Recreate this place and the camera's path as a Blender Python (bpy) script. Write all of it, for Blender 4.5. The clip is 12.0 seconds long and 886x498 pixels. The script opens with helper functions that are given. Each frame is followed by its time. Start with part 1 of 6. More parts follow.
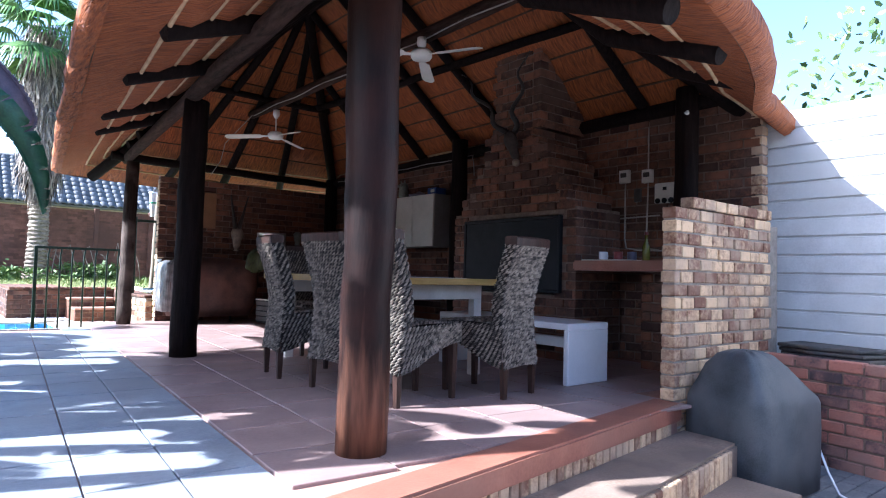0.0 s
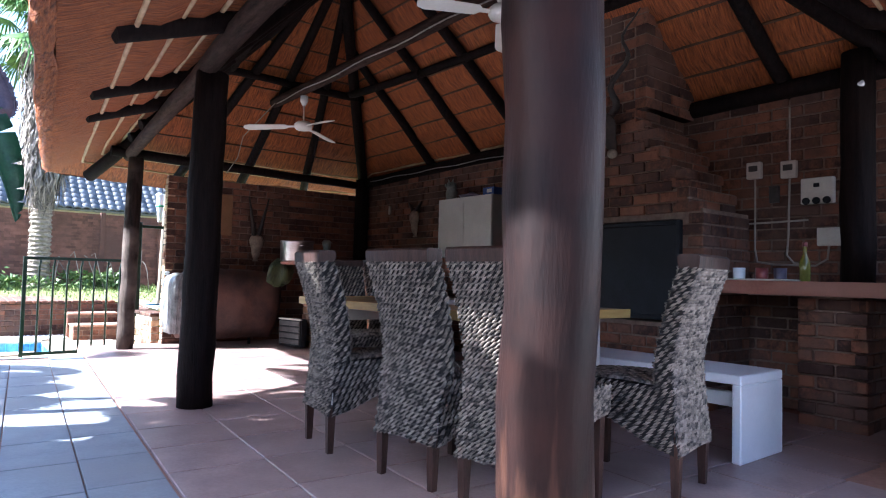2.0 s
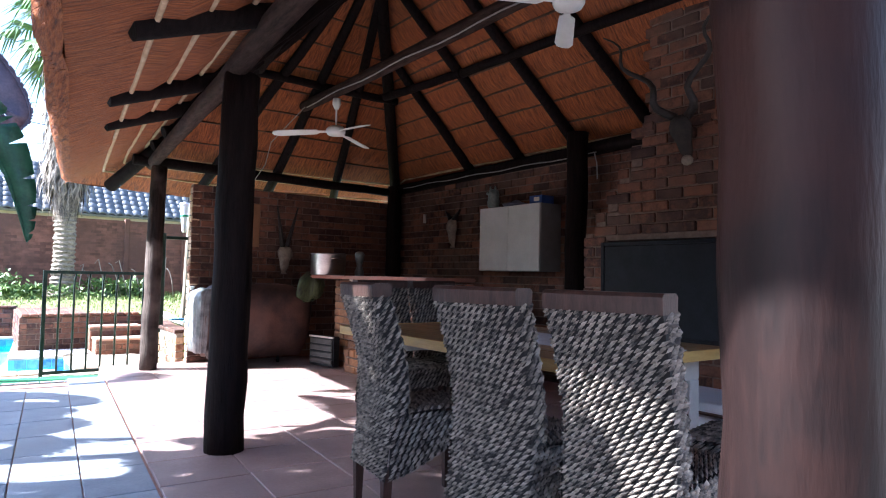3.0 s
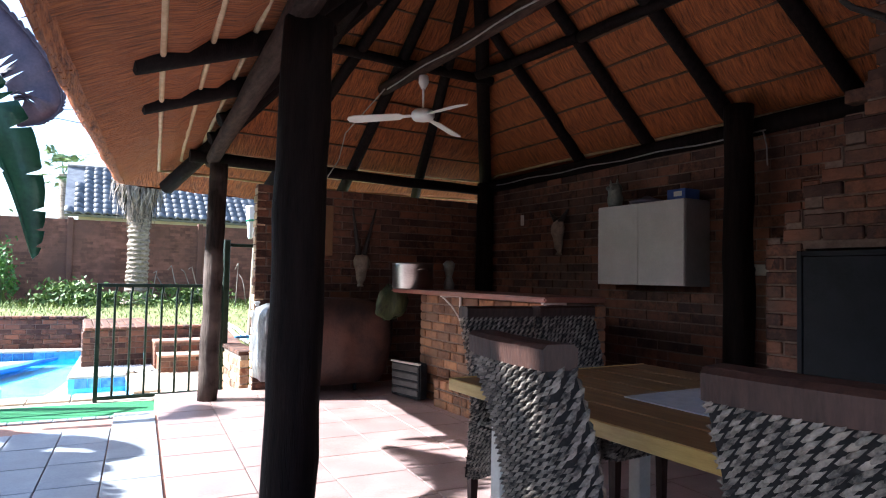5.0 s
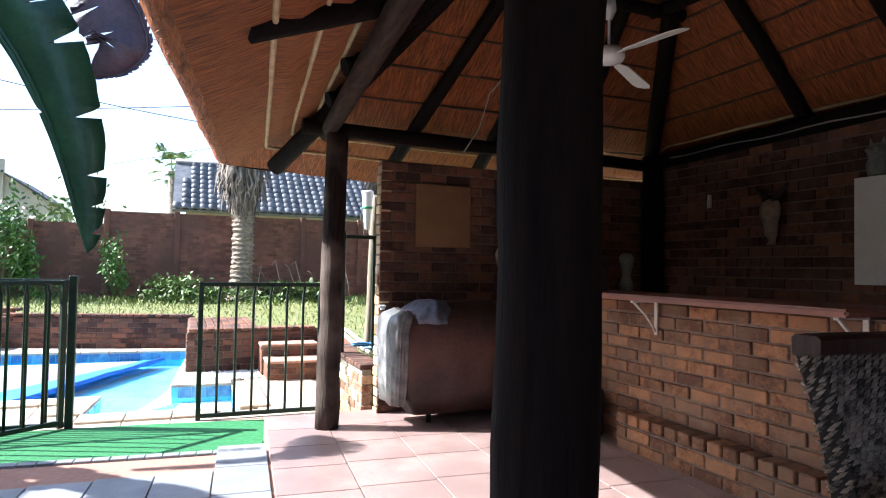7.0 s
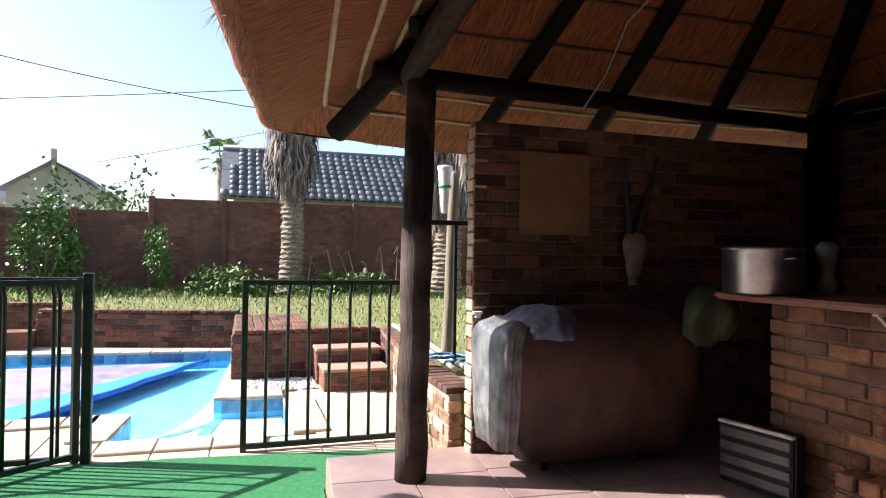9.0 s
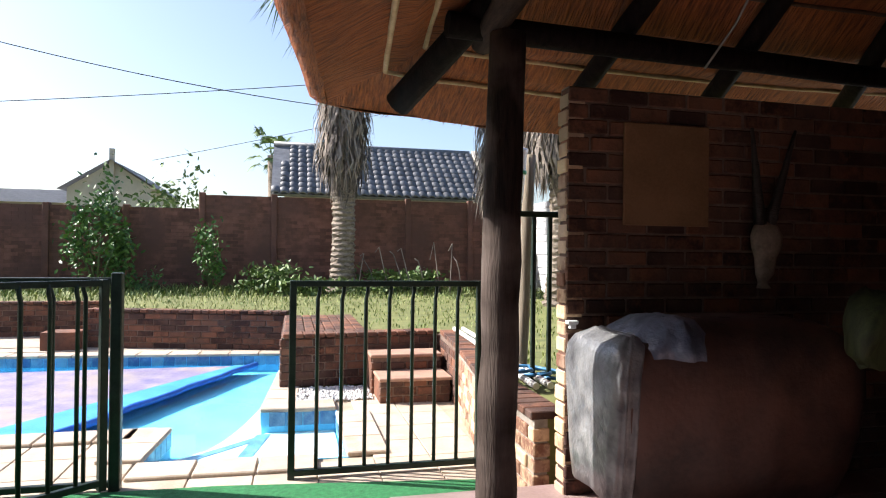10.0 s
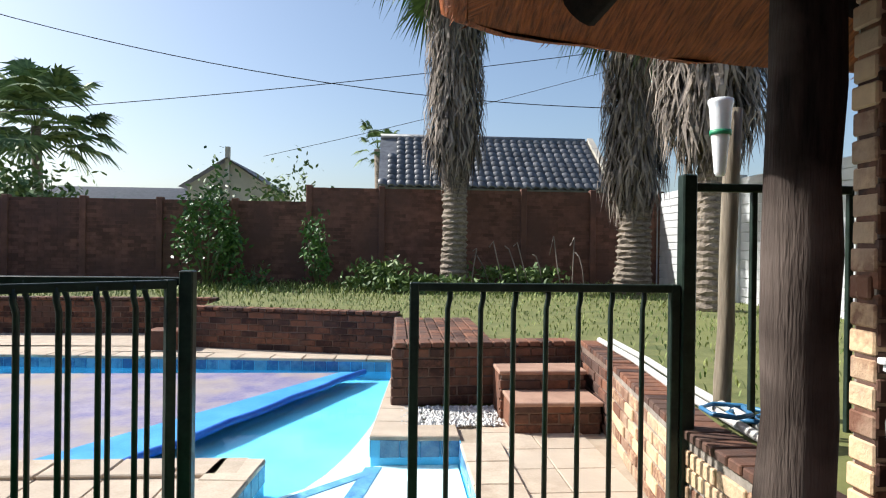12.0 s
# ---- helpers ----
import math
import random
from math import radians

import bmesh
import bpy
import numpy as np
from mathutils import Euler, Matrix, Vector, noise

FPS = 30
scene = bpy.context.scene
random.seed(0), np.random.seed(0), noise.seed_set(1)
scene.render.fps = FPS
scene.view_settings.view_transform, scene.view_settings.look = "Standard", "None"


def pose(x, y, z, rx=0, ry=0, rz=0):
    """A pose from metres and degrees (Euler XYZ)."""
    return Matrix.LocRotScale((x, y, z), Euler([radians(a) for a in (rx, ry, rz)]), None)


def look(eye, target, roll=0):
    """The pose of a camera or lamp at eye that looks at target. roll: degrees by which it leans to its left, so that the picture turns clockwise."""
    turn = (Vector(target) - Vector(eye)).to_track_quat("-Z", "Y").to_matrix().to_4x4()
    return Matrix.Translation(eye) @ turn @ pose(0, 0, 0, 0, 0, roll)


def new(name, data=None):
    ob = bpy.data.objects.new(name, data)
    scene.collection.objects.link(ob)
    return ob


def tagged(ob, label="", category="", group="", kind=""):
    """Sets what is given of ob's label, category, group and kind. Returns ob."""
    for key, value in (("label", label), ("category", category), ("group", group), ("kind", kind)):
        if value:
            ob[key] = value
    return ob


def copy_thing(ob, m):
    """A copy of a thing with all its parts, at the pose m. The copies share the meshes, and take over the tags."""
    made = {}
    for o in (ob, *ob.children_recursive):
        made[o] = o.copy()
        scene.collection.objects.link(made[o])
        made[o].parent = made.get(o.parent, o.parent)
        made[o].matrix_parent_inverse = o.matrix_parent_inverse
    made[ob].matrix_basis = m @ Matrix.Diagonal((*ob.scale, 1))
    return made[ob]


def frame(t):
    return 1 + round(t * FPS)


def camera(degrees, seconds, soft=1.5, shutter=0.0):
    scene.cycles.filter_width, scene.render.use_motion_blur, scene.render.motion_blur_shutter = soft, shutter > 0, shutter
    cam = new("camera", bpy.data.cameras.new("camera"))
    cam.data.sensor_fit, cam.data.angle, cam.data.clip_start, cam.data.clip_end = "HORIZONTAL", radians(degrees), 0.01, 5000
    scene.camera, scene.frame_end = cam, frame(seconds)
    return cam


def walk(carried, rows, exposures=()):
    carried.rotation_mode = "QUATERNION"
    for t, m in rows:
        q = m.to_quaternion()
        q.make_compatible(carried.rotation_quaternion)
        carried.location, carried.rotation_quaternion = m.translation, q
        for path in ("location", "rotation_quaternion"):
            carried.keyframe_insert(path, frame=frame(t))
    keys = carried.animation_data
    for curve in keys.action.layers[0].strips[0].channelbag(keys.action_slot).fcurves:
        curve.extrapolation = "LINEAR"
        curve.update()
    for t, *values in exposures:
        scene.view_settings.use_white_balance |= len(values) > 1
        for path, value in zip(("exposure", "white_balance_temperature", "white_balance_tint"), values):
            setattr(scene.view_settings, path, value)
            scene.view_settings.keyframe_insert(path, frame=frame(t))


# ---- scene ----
cam = camera(70.3, 12.0, 1.1)
PATH = [
    (0, (-0.371, 0.099, 0.789), (0.892, 1.647, 0.87), 1.5),
    (0.5, (-0.262, 0.441, 0.809), (1.002, 1.988, 0.893), 1.5),
    (1, (-0.169, 0.824, 0.833), (1.091, 2.374, 0.917), 1.4),
    (1.5, (-0.07, 1.144, 0.852), (1.186, 2.698, 0.941), 1.5),
    (2, (0.04, 1.481, 0.924), (1.279, 3.049, 1.012), 1.4),
    (2.5, (0.102, 1.778, 1.006), (1.319, 3.363, 1.092), 1.3),
    (4.5, (0.492, 2.897, 1.193), (1.551, 4.591, 1.288), 1.1),
    (5, (0.604, 3.255, 1.195), (1.609, 4.981, 1.283), 1.1),
    (5.5, (0.649, 3.58, 1.198), (1.587, 5.345, 1.28), 1.1),
    (6, (0.678, 3.95, 1.187), (1.564, 5.741, 1.262), 1.1),
    (6.5, (0.695, 4.308, 1.207), (1.514, 6.131, 1.275), 1.1),
    (7, (0.702, 4.724, 1.214), (1.454, 6.577, 1.277), 1.0),
    (9, (0.774, 6.068, 1.253), (1.393, 7.97, 1.274), 0.8),
    (9.5, (0.774, 6.404, 1.241), (1.325, 8.327, 1.262), 1.0),
    (10, (0.807, 6.8, 1.245), (1.279, 8.743, 1.256), 0.7),
    (10.5, (0.764, 7.086, 1.239), (1.182, 9.041, 1.248), 0.7),
    (11, (0.754, 7.406, 1.245), (1.071, 9.38, 1.248), 0.6),
    (11.5, (0.765, 7.705, 1.236), (0.989, 9.693, 1.239), 0.7),
    (12, (0.738, 8.008, 1.22), (0.89, 10.002, 1.214), 0.7),
]
EXPOSURES = [(0.0, 2.28, 5200, 11), (1.0, 2.25, 5250, 11), (2.0, 2.74, 5300, 11), (2.5, 2.78, 5300, 11), (4.5, 2.46, 5500, 10), (5.5, 2.32, 5600, 9), (7.0, 1.97, 5800, 10), (9.0, 1.38, 6200, 14), (10.0, 1.18, 6250, 13), (11.0, 0.9, 6250, 11), (12.0, 0.6, 6150, 9)]
walk(cam, [(t, look(eye, target, roll)) for t, eye, target, roll in PATH], EXPOSURES)

# ---- daylight ----
SUN_WAY = Vector((0.93, -0.37, -0.82)).normalized()  # the way the sunlight travels
SUN_UP = math.asin(-SUN_WAY.z)
world = bpy.data.worlds.new("sky")
world.use_nodes = True
scene.world = world
sky = world.node_tree.nodes.new("ShaderNodeTexSky")
sky.sky_type = "NISHITA"
sky.sun_disc = False
sky.sun_elevation = SUN_UP
sky.sun_rotation = math.atan2(-SUN_WAY.x, -SUN_WAY.y)
sky.dust_density = 2.2
background = world.node_tree.nodes["Background"]
background.inputs["Strength"].default_value = 0.108
world.node_tree.links.new(sky.outputs["Color"], background.inputs["Color"])
sun = new("sun", bpy.data.lights.new("sun", "SUN"))
sun.data.energy = 5.0
sun.data.angle = radians(0.5)
sun.data.color = (1.0, 0.95, 0.86)
sun.matrix_world = look((-10, 4, 12), Vector((-10, 4, 12)) + SUN_WAY)


# ---- materials ----
def node_mat(name):
    m = bpy.data.materials.new(name)
    m.use_nodes = True
    return m, m.node_tree.nodes, m.node_tree.links, m.node_tree.nodes["Principled BSDF"]


def ramp(nodes, links, fac, stops):
    r = nodes.new("ShaderNodeValToRGB")
    el = r.color_ramp.elements
    while len(el) < len(stops):
        el.new(0.5)
    for e, (p, c) in zip(el, stops):
        e.position, e.color = p, (*c, 1)
    links.new(fac, r.inputs["Fac"])
    return r.outputs["Color"]


def surf(name, c1, c2, scale=6.0, stretch=(1, 1, 1), rough=0.7, bump=0.3, fine=60.0, metal=0.0, piece=0.0, dirt=None, dirt_scale=1.2, spec=0.5, bump_dist=0.01):
    """A surface of two colours mixed by grain, with stains at a larger scale, fine relief and, for pieces, a shade of its own for each."""
    m, nodes, links, bsdf = node_mat(name)
    geo = nodes.new("ShaderNodeNewGeometry")
    mp = nodes.new("ShaderNodeMapping")
    mp.inputs["Scale"].default_value = stretch
    links.new(geo.outputs["Position"], mp.inputs["Vector"])
    n1 = nodes.new("ShaderNodeTexNoise")
    n1.inputs["Scale"].default_value = scale
    n1.inputs["Detail"].default_value = 6
    links.new(mp.outputs["Vector"], n1.inputs["Vector"])
    n2 = nodes.new("ShaderNodeTexNoise")
    n2.inputs["Scale"].default_value = fine
    n2.inputs["Detail"].default_value = 4
    links.new(mp.outputs["Vector"], n2.inputs["Vector"])
    add = nodes.new("ShaderNodeMath")
    add.operation = "MULTIPLY_ADD"
    links.new(n2.outputs["Fac"], add.inputs[0])
    add.inputs[1].default_value = 0.5
    links.new(n1.outputs["Fac"], add.inputs[2])
    fac = add.outputs[0]
    if piece:
        info = nodes.new("ShaderNodeObjectInfo")
        both = nodes.new("ShaderNodeMath")
        links.new(info.outputs["Random"], both.inputs[0])
        links.new(geo.outputs["Random Per Island"], both.inputs[1])
        fract = nodes.new("ShaderNodeMath")
        fract.operation = "FRACT"
        links.new(both.outputs[0], fract.inputs[0])
        shade = nodes.new("ShaderNodeMath")
        shade.operation = "MULTIPLY_ADD"
        links.new(fract.outputs[0], shade.inputs[0])
        shade.inputs[1].default_value = piece
        sub = nodes.new("ShaderNodeMath")
        sub.operation = "SUBTRACT"
        links.new(fac, sub.inputs[0])
        sub.inputs[1].default_value = piece / 2
        links.new(sub.outputs[0], shade.inputs[2])
        fac = shade.outputs[0]
    col = ramp(nodes, links, fac, [(0.5, c1), (1.0, c2)])
    if dirt:
        n3 = nodes.new("ShaderNodeTexNoise")
        n3.inputs["Scale"].default_value = dirt_scale
        n3.inputs["Detail"].default_value = 5
        links.new(geo.outputs["Position"], n3.inputs["Vector"])
        r3 = ramp(nodes, links, n3.outputs["Fac"], [(0.42, (0, 0, 0)), (0.68, (1, 1, 1))])
        mix = nodes.new("ShaderNodeMixRGB")
        links.new(r3, mix.inputs["Fac"])
        links.new(col, mix.inputs["Color1"])
        mix.inputs["Color2"].default_value = (*dirt, 1)
        col = mix.outputs["Color"]
    links.new(col, bsdf.inputs["Base Color"])
    bsdf.inputs["Roughness"].default_value = rough
    bsdf.inputs["Metallic"].default_value = metal
    bsdf.inputs["Specular IOR Level"].default_value = spec
    if bump:
        b = nodes.new("ShaderNodeBump")
        b.inputs["Strength"].default_value = bump
        b.inputs["Distance"].default_value = bump_dist
        links.new(add.outputs[0], b.inputs["Height"])
        links.new(b.outputs["Normal"], bsdf.inputs["Normal"])
    return m


BRICK = surf("brick_face", (0.040, 0.015, 0.010), (0.215, 0.088, 0.048), 17, rough=0.85, bump=0.5, piece=0.7, dirt=(0.10, 0.055, 0.04), dirt_scale=3.5)
BRICK_PALE = surf("stock_brick", (0.17, 0.075, 0.045), (0.66, 0.46, 0.28), 22, rough=0.85, bump=0.7, piece=0.8, dirt=(0.42, 0.30, 0.21), dirt_scale=4)
MORTAR = surf("mortar", (0.20, 0.17, 0.14), (0.34, 0.30, 0.26), 20, rough=0.95, bump=0.4)
MORTAR_DARK = surf("raked_mortar", (0.07, 0.05, 0.04), (0.15, 0.11, 0.09), 20, rough=0.95, bump=0.4)
PRECAST_BROWN = surf("brown_precast", (0.10, 0.045, 0.030), (0.24, 0.110, 0.075), 5, rough=0.85, bump=0.4, piece=0.4, dirt=(0.12, 0.06, 0.045))
PRECAST_WHITE = surf("painted_precast", (0.46, 0.465, 0.48), (0.66, 0.665, 0.675), 4, rough=0.7, bump=0.2, piece=0.15, dirt=(0.55, 0.55, 0.54))
RED_TILE = surf("red_clay_tile", (0.22, 0.148, 0.135), (0.38, 0.27, 0.25), 4, rough=0.40, bump=0.1, piece=0.22, dirt=(0.245, 0.175, 0.165), dirt_scale=1.6)
RED_PAINT = surf("red_screed", (0.22, 0.075, 0.048), (0.34, 0.135, 0.09), 5, rough=0.5, bump=0.2, dirt=(0.22, 0.10, 0.07))
GREY_TILE = surf("grey_slate_tile", (0.17, 0.185, 0.215), (0.29, 0.31, 0.345), 5, rough=0.5, bump=0.25, piece=0.3, dirt=(0.24, 0.24, 0.25))
GROUT = surf("grout", (0.05, 0.045, 0.045), (0.10, 0.09, 0.085), 25, rough=0.95, bump=0.2)
GROUT_PALE = surf("pale_grout", (0.30, 0.17, 0.13), (0.38, 0.22, 0.17), 25, rough=0.95, bump=0.2)
LOG = surf("tarred_log", (0.004, 0.003, 0.003), (0.015, 0.009, 0.008), 6, (6, 6, 0.6), 0.75, 0.5, 30, spec=0.08)
LOG_RED = surf("stained_log", (0.005, 0.003, 0.003), (0.016, 0.008, 0.007), 5, (4, 4, 0.7), 0.5, 0.25, 30, dirt=(0.026, 0.010, 0.0075), dirt_scale=3.0, spec=0.12)
LOG_WORN = surf("worn_tarred_log", (0.007, 0.005, 0.0045), (0.034, 0.022, 0.018), 6, (6, 6, 0.6), 0.8, 0.9, 30, dirt=(0.13, 0.10, 0.086), dirt_scale=2.6, spec=0.1)
LOG_GREY = surf("weathered_log", (0.014, 0.008, 0.007), (0.065, 0.038, 0.029), 6, (6, 1, 6), 0.8, 0.6, 30, spec=0.08)
THATCH_SIDE = surf("thatch_of_slope", (0.09, 0.020, 0.005), (0.47, 0.128, 0.027), 10, (0.7, 7, 0.7), 0.8, 1.0, 26, bump_dist=0.03)
THATCH_END = surf("thatch_of_hip", (0.09, 0.020, 0.005), (0.47, 0.128, 0.027), 10, (7, 0.7, 0.7), 0.8, 1.0, 26, bump_dist=0.03)
THATCH_TOP = surf("weathered_thatch", (0.10, 0.08, 0.06), (0.26, 0.21, 0.16), 10, (2, 2, 2), 0.9, 1.0, 30, bump_dist=0.03)
BATTEN = surf("batten", (0.035, 0.015, 0.008), (0.12, 0.055, 0.026), 12, rough=0.8, bump=0.3)
LATH = surf("pale_lath", (0.38, 0.24, 0.12), (0.60, 0.43, 0.26), 12, rough=0.8, bump=0.3)
PAVING = surf("paving", (0.40, 0.31, 0.23), (0.60, 0.50, 0.39), 6, rough=0.8, bump=0.3, piece=0.3, dirt=(0.46, 0.38, 0.30))
PAVING_JOINT = surf("sandy_joint", (0.33, 0.26, 0.19), (0.45, 0.37, 0.28), 8, rough=0.95, bump=0.3)
LAWN = surf("lawn_soil", (0.08, 0.10, 0.028), (0.19, 0.19, 0.065), 5, rough=0.95, bump=0.6, dirt=(0.16, 0.17, 0.05))
CARPET = surf("artificial_turf", (0.012, 0.11, 0.035), (0.03, 0.22, 0.07), 30, rough=0.9, bump=0.7, fine=200)
CONCRETE = surf("concrete", (0.24, 0.19, 0.15), (0.40, 0.33, 0.27), 5, rough=0.85, bump=0.35, dirt=(0.22, 0.18, 0.14))
ROAD = surf("street_ground", (0.10, 0.10, 0.06), (0.2, 0.17, 0.11), 2, rough=0.95, bump=0.2)


def worn_sunlit_foot(m, height, worn):
    """The stain has rubbed off in ragged streaks from the foot of the pole up to about the given height; their pale
    tone also paints in sunlight.
    """
    nodes, links = m.node_tree.nodes, m.node_tree.links
    bsdf = nodes["Principled BSDF"]
    old = bsdf.inputs["Base Color"].links[0].from_socket
    geo = nodes.new("ShaderNodeNewGeometry")
    split = nodes.new("ShaderNodeSeparateXYZ")
    links.new(geo.outputs["Position"], split.inputs[0])
    mp = nodes.new("ShaderNodeMapping")
    mp.inputs["Scale"].default_value = (14, 14, 1.6)
    links.new(geo.outputs["Position"], mp.inputs["Vector"])
    streak = nodes.new("ShaderNodeTexNoise")
    streak.inputs["Scale"].default_value = 1.4
    streak.inputs["Detail"].default_value = 7
    links.new(mp.outputs["Vector"], streak.inputs["Vector"])
    up = nodes.new("ShaderNodeMath")
    up.operation = "MULTIPLY_ADD"
    links.new(split.outputs["Z"], up.inputs[0])
    up.inputs[1].default_value = -0.55 / height
    links.new(streak.outputs["Fac"], up.inputs[2])
    amount = ramp(nodes, links, up.outputs[0], [(0.0, (0, 0, 0)), (0.5, (1, 1, 1))])
    mix = nodes.new("ShaderNodeMixRGB")
    links.new(amount, mix.inputs["Fac"])
    links.new(old, mix.inputs["Color1"])
    tint = ramp(nodes, links, streak.outputs["Fac"], [(0.35, tuple(0.55 * c for c in worn)), (0.65, worn)])
    links.new(tint, mix.inputs["Color2"])
    links.new(mix.outputs["Color"], bsdf.inputs["Base Color"])


# rubbed stain at the post foot, with its sunlit look in the colour
worn_sunlit_foot(LOG_RED, 0.6, (0.15, 0.066, 0.04))
# more orange bar brick, its tone also lifted for bounce off the sunlit floor
BAR_BRICK_LIT = surf("bounce_lit_orange_brick", (0.10, 0.042, 0.022), (0.36, 0.165, 0.075), 17, rough=0.85, bump=0.6, piece=0.7, dirt=(0.20, 0.115, 0.07), dirt_scale=3.5)

# ---- building blocks ----
def box(bm, lo, hi):
    v = [bm.verts.new((x, y, z)) for z in (lo[2], hi[2]) for y in (lo[1], hi[1]) for x in (lo[0], hi[0])]
    for f in ((0, 2, 3, 1), (4, 5, 7, 6), (0, 1, 5, 4), (2, 6, 7, 3), (0, 4, 6, 2), (1, 3, 7, 5)):
        bm.faces.new([v[i] for i in f])
    return v


def soft_box(bm, lo, hi, bevel=0.005, segments=1):
    made = set(box(bm, lo, hi))
    edges = [e for e in bm.edges if e.verts[0] in made and e.verts[1] in made]
    bmesh.ops.bevel(bm, geom=edges, offset=bevel, segments=segments, affect="EDGES", clamp_overlap=True)


def prism(bm, outline, z0, z1):
    """An upright prism over a plan outline that runs anticlockwise."""
    low = [bm.verts.new((x, y, z0)) for x, y in outline]
    top = [bm.verts.new((x, y, z1)) for x, y in outline]
    bm.faces.new(top)
    bm.faces.new(low[::-1])
    for i in range(len(low)):
        j = (i + 1) % len(low)
        bm.faces.new((low[i], low[j], top[j], top[i]))


def tube(bm, points, radii, sides=8, caps=True):
    """A round bar along points, with one radius or one for each point."""
    points = [Vector(p) for p in points]
    radii = radii if isinstance(radii, (list, tuple)) else [radii] * len(points)
    rings = []
    side = None
    for i, p in enumerate(points):
        way = (points[min(i + 1, len(points) - 1)] - points[max(i - 1, 0)]).normalized()
        if side is None:
            side = way.cross((0, 0, 1) if abs(way.z) < 0.9 else (1, 0, 0)).normalized()
        side = (side - way * side.dot(way)).normalized()
        up = way.cross(side)
        rings.append([bm.verts.new(p + radii[i] * (math.cos(a) * side + math.sin(a) * up)) for a in (2 * math.pi * k / sides for k in range(sides))])
    for a, b in zip(rings, rings[1:]):
        for k in range(sides):
            f = bm.faces.new((a[k], a[(k + 1) % sides], b[(k + 1) % sides], b[k]))
            f.smooth = True
    if caps:
        bm.faces.new(rings[0][::-1])
        bm.faces.new(rings[-1])


def lathe(bm, profile, at=(0, 0, 0), sides=20):
    """A turned shape from (radius, height) pairs round the upright axis."""
    rings = [[bm.verts.new((at[0] + r * math.cos(2 * math.pi * k / sides), at[1] + r * math.sin(2 * math.pi * k / sides), at[2] + z)) for k in range(sides)] for r, z in profile]
    for a, b in zip(rings, rings[1:]):
        for k in range(sides):
            bm.faces.new((a[k], a[(k + 1) % sides], b[(k + 1) % sides], b[k])).smooth = True
    bm.faces.new(rings[0][::-1])
    bm.faces.new(rings[-1])


def mesh_of(name, bm, material):
    me = bpy.data.meshes.new(name)
    bmesh.ops.recalc_face_normals(bm, faces=bm.faces)
    bm.to_mesh(me)
    bm.free()
    for m in material if isinstance(material, (list, tuple)) else [material]:
        me.materials.append(m)
    return me


def part(name, bm, material, parent=None, label=""):
    ob = new(name, mesh_of(name, bm, material))
    ob.parent = parent
    return tagged(ob, label)


def thing(name, label, category, group="", at=None, kind=""):
    ob = new(name)
    if at is not None:
        ob.matrix_basis = at
    return tagged(ob, label, category, group, kind)


def log_points(a, b, n=7, wobble=0.006, seed=0):
    a, b = Vector(a), Vector(b)
    r = random.Random(seed)
    return [a.lerp(b, i / (n - 1)) + Vector([r.uniform(-wobble, wobble) for _ in range(3)]) for i in range(n)]


def add_log(bm, a, b, r0, r1=None, seed=0, sides=12, n=7):
    r1 = r1 or r0
    r = random.Random(seed + 5)
    tube(bm, log_points(a, b, n, seed=seed), [(r0 + (r1 - r0) * i / (n - 1)) * r.uniform(0.96, 1.05) for i in range(n)], sides)


# ---- ground ----
GROUND_Z = -0.5
bm = bmesh.new()
box(bm, (-400, -400, GROUND_Z - 0.7), (400, 400, GROUND_Z - 0.4))
tagged(part("ground", bm, ROAD), "dry grass and earth reaching the horizon", "ground", kind="structure")


def front_y(x):
    return 2.30 + 0.147 * (x - 3.37)


def post_x(y):
    return 1.13 + 0.08 * (y - 2.5)


def eave_x(y):
    return 0.62 + 0.11 * (y - 6.9)


def seam_x(y):
    return post_x(y) - 0.52


# the slab under the tiles, the path below the steps, the paving by the pool
bm = bmesh.new()
prism(bm, [(-3.0, front_y(-3.0)), (3.42, front_y(3.42)), (3.42, 2.45), (5.2, 2.45), (5.2, 9.98), (1.31, 9.98), (1.26, 9.06), (-3.0, 9.5)], -0.7, -0.012)
tagged(part("floor", bm, GROUT_PALE), "raised floor slab under red and grey tiles", "floor", kind="structure")
bm = bmesh.new()
box(bm, (-6, -6, -0.9), (5.3, 2.4, GROUND_Z - 0.02))
tagged(part("pavement_1", bm, GROUT), "sand bed of the grey paved path below the steps", "pavement", kind="structure")

# ---- pool, garden levels ----
PAVE_Z, LAWN_Z = -0.22, 0.34
bm = bmesh.new()
for outline in (
    [(-9, 8.9), (2.05, 8.9), (2.22, 11.3), (-9, 11.3)],
    [(-9, 11.3), (-0.18, 11.3), (-0.11, 12.22), (-9, 12.3)],
    [(1.24, 11.3), (2.2, 11.3), (2.4, 12.68), (1.24, 12.68)],
    [(0.58, 12.68), (2.4, 12.68), (2.5, 13.66), (0.65, 13.66)],
):
    prism(bm, outline, -1.6, PAVE_Z)
tagged(part("pavement_2", bm, PAVING_JOINT), "mortar bed of the tan paving round the pool", "pavement", kind="structure")
bm = bmesh.new()
prism(bm, [(-14, 18.3), (-2.0, 18.3), (-2.0, 16.93), (0.85, 16.2), (0.80, 13.66), (2.52, 13.80), (2.42, 12.6), (2.18, 10.9), (2.18, 10.1), (14, 10.1), (14, 60), (-14, 60)], -1.0, LAWN_Z)
tagged(part("lawn", bm, LAWN), "raised lawn of short yellow-green grass behind the pool", "lawn", kind="structure")
bm = bmesh.new()
prism(bm, [(-14, 16.9), (-2.0, 16.9), (-2.0, 18.3), (-14, 18.3)], -1.6, -0.19)
